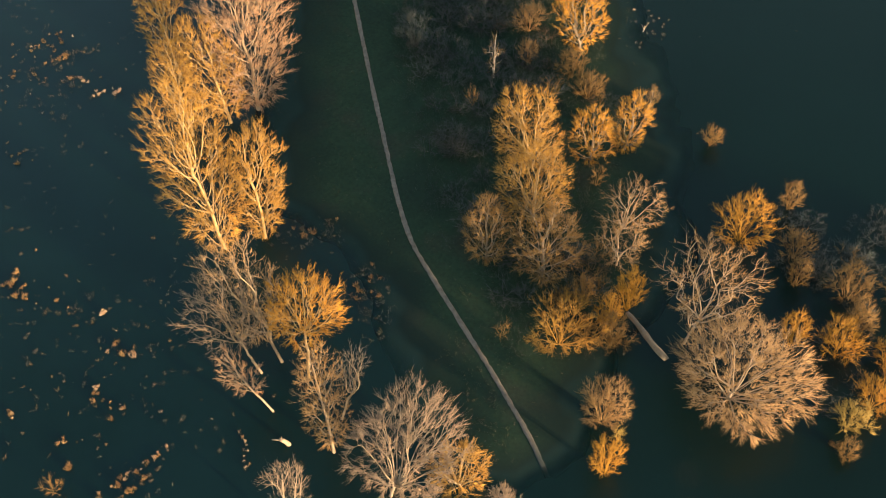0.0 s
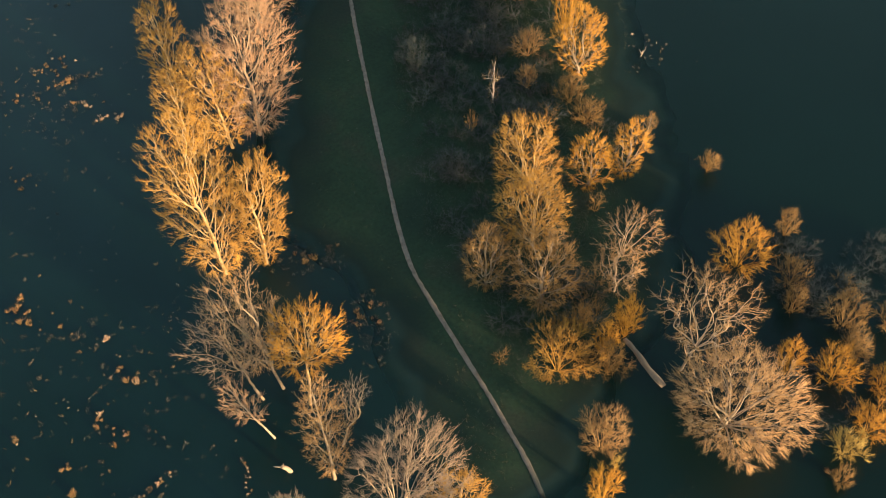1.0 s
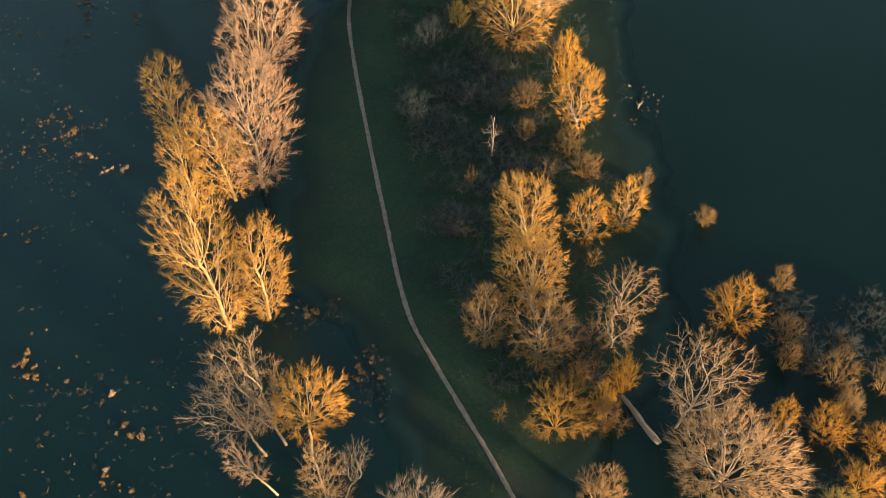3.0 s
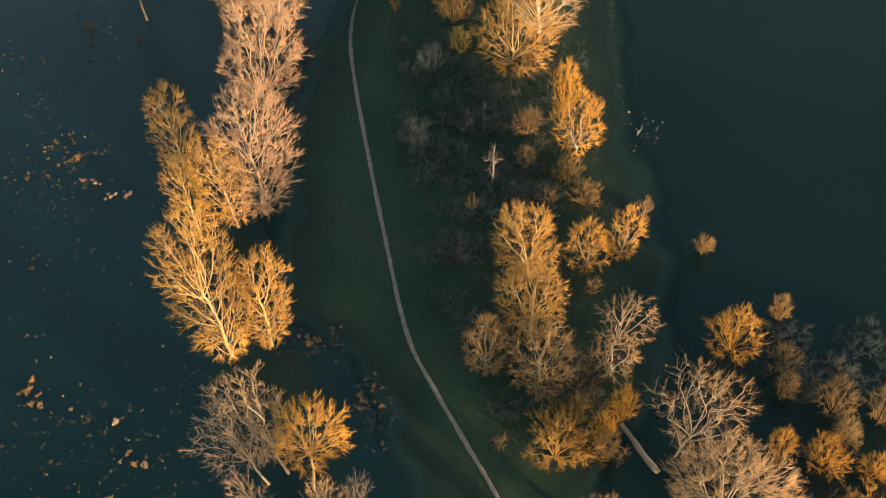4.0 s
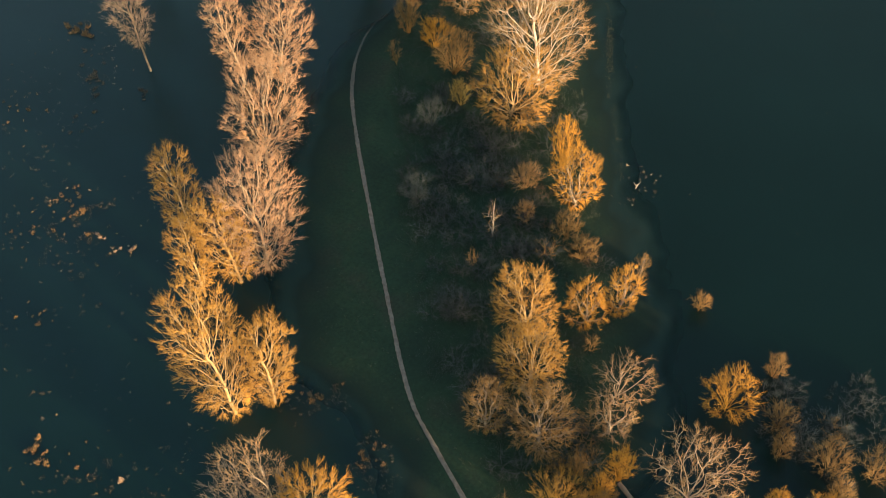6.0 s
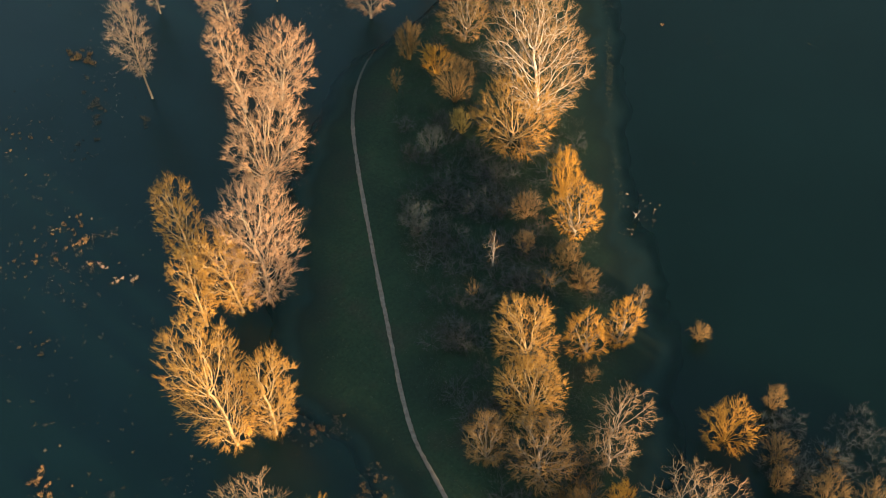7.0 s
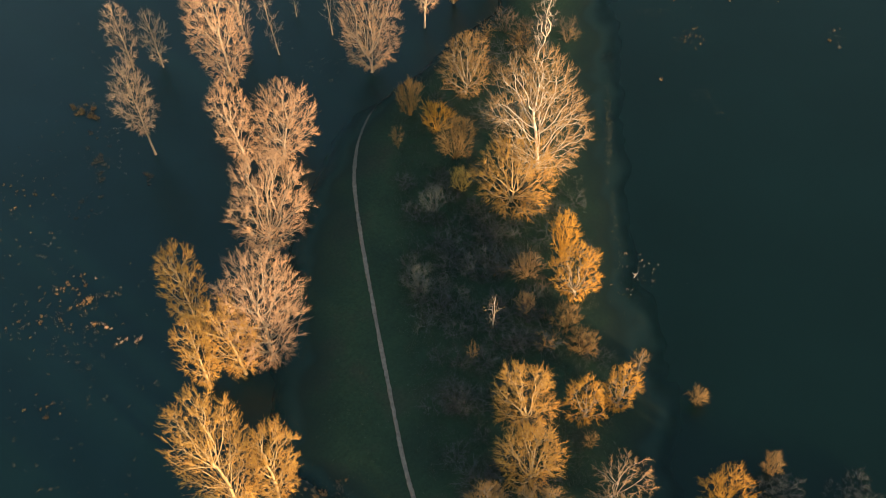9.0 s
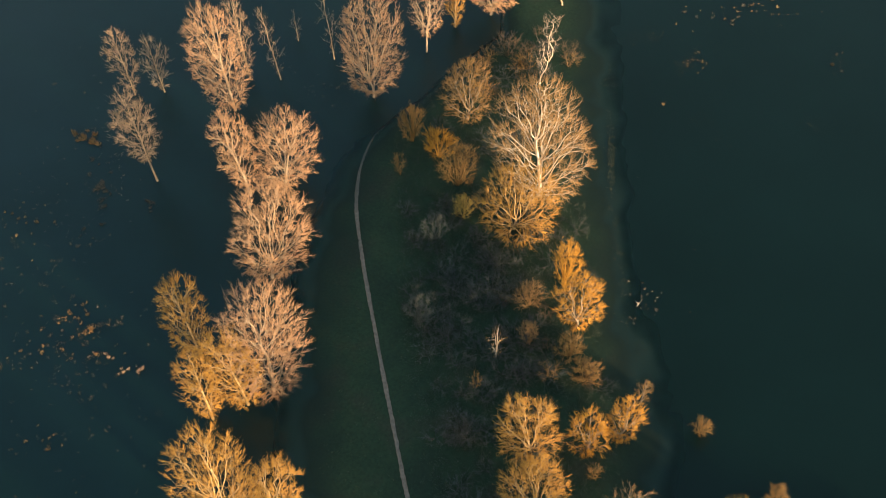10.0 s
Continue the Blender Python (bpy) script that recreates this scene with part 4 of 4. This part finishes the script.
drift("rust-brown drowned stalks scattered through the flood", straw_rust, 93, [(-37.5, 79.0, 3.0, 2.4, 40, 0), (-31.0, 50.0, 5.0, 5.0, 40, 0), (-29.0, 39.5, 3.4, 3.0, 30, 0), (31.0, 112.3, 1.6, 1.6, 16, 0), (37.5, 120.0, 4.0, 1.4, 22, 0), (-44.0, 93.5, 2.2, 2.0, 20, 0)], 1.1)
drift("dull green weed mats breaking the water's surface", herb, 94, [(26.3, 116.6, 1.8, 0.7, 44, 0), (30.4, 112.3, 1.0, 1.2, 24, 0), (30.2, 103.5, 1.2, 0.6, 20, 0), (32.4, 100.4, 0.8, 0.5, 14, 0), (21.1, 109.7, 0.4, 1.6, 22, 0), (43.0, 101.8, 1.0, 1.3, 14, 0), (47.8, 111.3, 0.7, 1.0, 12, 0), (34.0, 84.0, 6.0, 7.0, 26, 0), (17.1, 33.9, 0.5, 1.6, 40, 0)], 1.3, 0.25)
drift("green reeds in a line along the drowned bank", herb, 95, [(19.8, 98.4, 0.22, 3.2, 110, -0.12), (19.0, 84.0, 0.25, 5.0, 40, -0.04)], 1.3, 0.4)
drift("dull drowned stalks along the pool edge", straw_dull, 96, [(-6.0, 49.2, 0.9, 1.5, 60, 0.3), (-6.2, 52.4, 0.8, 0.8, 26, 0), (-12.6, 56.6, 1.4, 0.9, 40, 0), (-9.8, 57.6, 1.2, 0.9, 24, 0)], 1.2)


def herbs(label, cx, cy, rx, ry, n, mat, seed):
    """Low weeds strewn over a stretch of the bank."""
    rng = np.random.default_rng(seed)
    pieces = []
    for _ in range(n):
        x, y = cx + rng.normal(0, rx), cy + rng.normal(0, ry)
        z = GROUND(x, y)
        if z > 0.03 and abs(x - np.interp(y, PATH_Y, PATH_X)) > 0.45:
            v, f = blades(rng, int(rng.integers(5, 14)), rng.uniform(0.04, 0.15), rng.uniform(0.06, 0.16), 0.012)
            pieces.append((v + [x, y, z], f))
    tagged(mesh_object("herbs", *joined(pieces), mat, smooth=False), label, "herbs", kind="stuff")


herbs("yellowed herbs strewn along the grass bank", 2.0, 41.5, 1.8, 4.5, 240, herb, 55)
herbs("dry brown stalks dotted along the grass bank", 2.2, 42.5, 1.8, 4.5, 90, straw_dull, 58)
herbs("dull weeds strewn over the shaded grass", -7.5, 62.0, 3.0, 8.0, 220, herb, 56)
herbs("dry stalks between path and scrub", 4.0, 62.0, 4.0, 16.0, 240, straw_dull, 57)


# ---- fallen trunk, stump ----
def fallen_trunk():
    root = tagged(new("fallen_log"), "dull brown fallen trunk lying over the shallow water", "log")
    root.location = (14.5, 48.0, -0.16)
    k = 9
    f = np.linspace(0, 1, k)
    line = np.stack([f * 2.5, f * -4.5, 0.02 + 0.10 * np.sin(f * 3.1)], -1)
    line[:, 0] += 0.06 * np.sin(f * 7)
    v, fc = tubes(line[None], (0.22 + 0.10 * f + 0.035 * np.sin(f * 17))[None], 10)
    mesh_object("trunk", v, fc, bark_brown, root)
    rng = np.random.default_rng(3)
    sh, r = shoots(rng, line[None], (0.08 + 0.05 * f)[None], 7, (0.0, 0.7), 50, 0.2, 0.16, np.array([1.0, -1.5, 0.2]), np.array([2.4, 2.4, 1.0]), 4, 0.3, 0.15)
    for i in range(len(sh)):
        v, fc = tubes(sh[i : i + 1], r[i : i + 1], 4)
        mesh_object("branch", v, fc, bark_dull, root)


def stump(x, y, height, turn):
    root = tagged(new("stump"), "broken sunlit stump with a splintered top in water", "stump")
    root.location = (x, y, -0.1)
    f = np.linspace(0, 1, 5)
    line = np.stack([-0.45 * f * height, 0.1 * np.sin(f * 3), f * height], -1)
    v, fc = tubes(line[None], (0.20 - 0.05 * f)[None], 8)
    mesh_object("trunk", v, fc, bark_pale, root)
    rng = np.random.default_rng(int(turn))
    foot = line[-1] + rng.normal(0, 0.05, (7, 3))
    v, fc = spikes(foot, foot + rng.normal(0, 0.12, (7, 3)) + [0, 0, 0.35], 0.05)
    mesh_object("splinters", v, fc, bark_pale, root)
    arm = np.stack([line[3], line[3] + [-0.5, 0.1, 0.15], line[3] + [-0.8, 0.15, 0.2]])
    v, fc = tubes(arm[None], np.array([[0.06, 0.05, 0.03]]), 5)
    mesh_object("branch", v, fc, bark_pale, root)
    root.rotation_euler = (0, 0, radians(turn))


fallen_trunk()
stump(-12.3, 37.8, 1.1, 10)


def snag(x, y, height):
    """A bleached bough stuck upright in the water."""
    root = tagged(new("dead_branch"), "bleached bent dead branch standing in flood water", "branch")
    root.location = (x, y, -0.3)
    f = np.linspace(0, 1, 7)
    line = np.stack([0.28 * np.sin(f * 2.6), 0.12 * np.sin(f * 4.0), f * height], -1)
    mesh_object("bough", *tubes(line[None], (0.045 - 0.03 * f)[None], 6), bark_birch, root)
    for at, dx in ((3, -0.35), (4, 0.3)):
        fork = np.stack([line[at], line[at] + [dx * 0.6, 0.05, 0.25], line[at] + [dx, 0.1, 0.55]])
        mesh_object("fork", *tubes(fork[None], np.array([[0.022, 0.017, 0.008]]), 5), bark_birch, root)


snag(19.9, 79.0, 1.25)
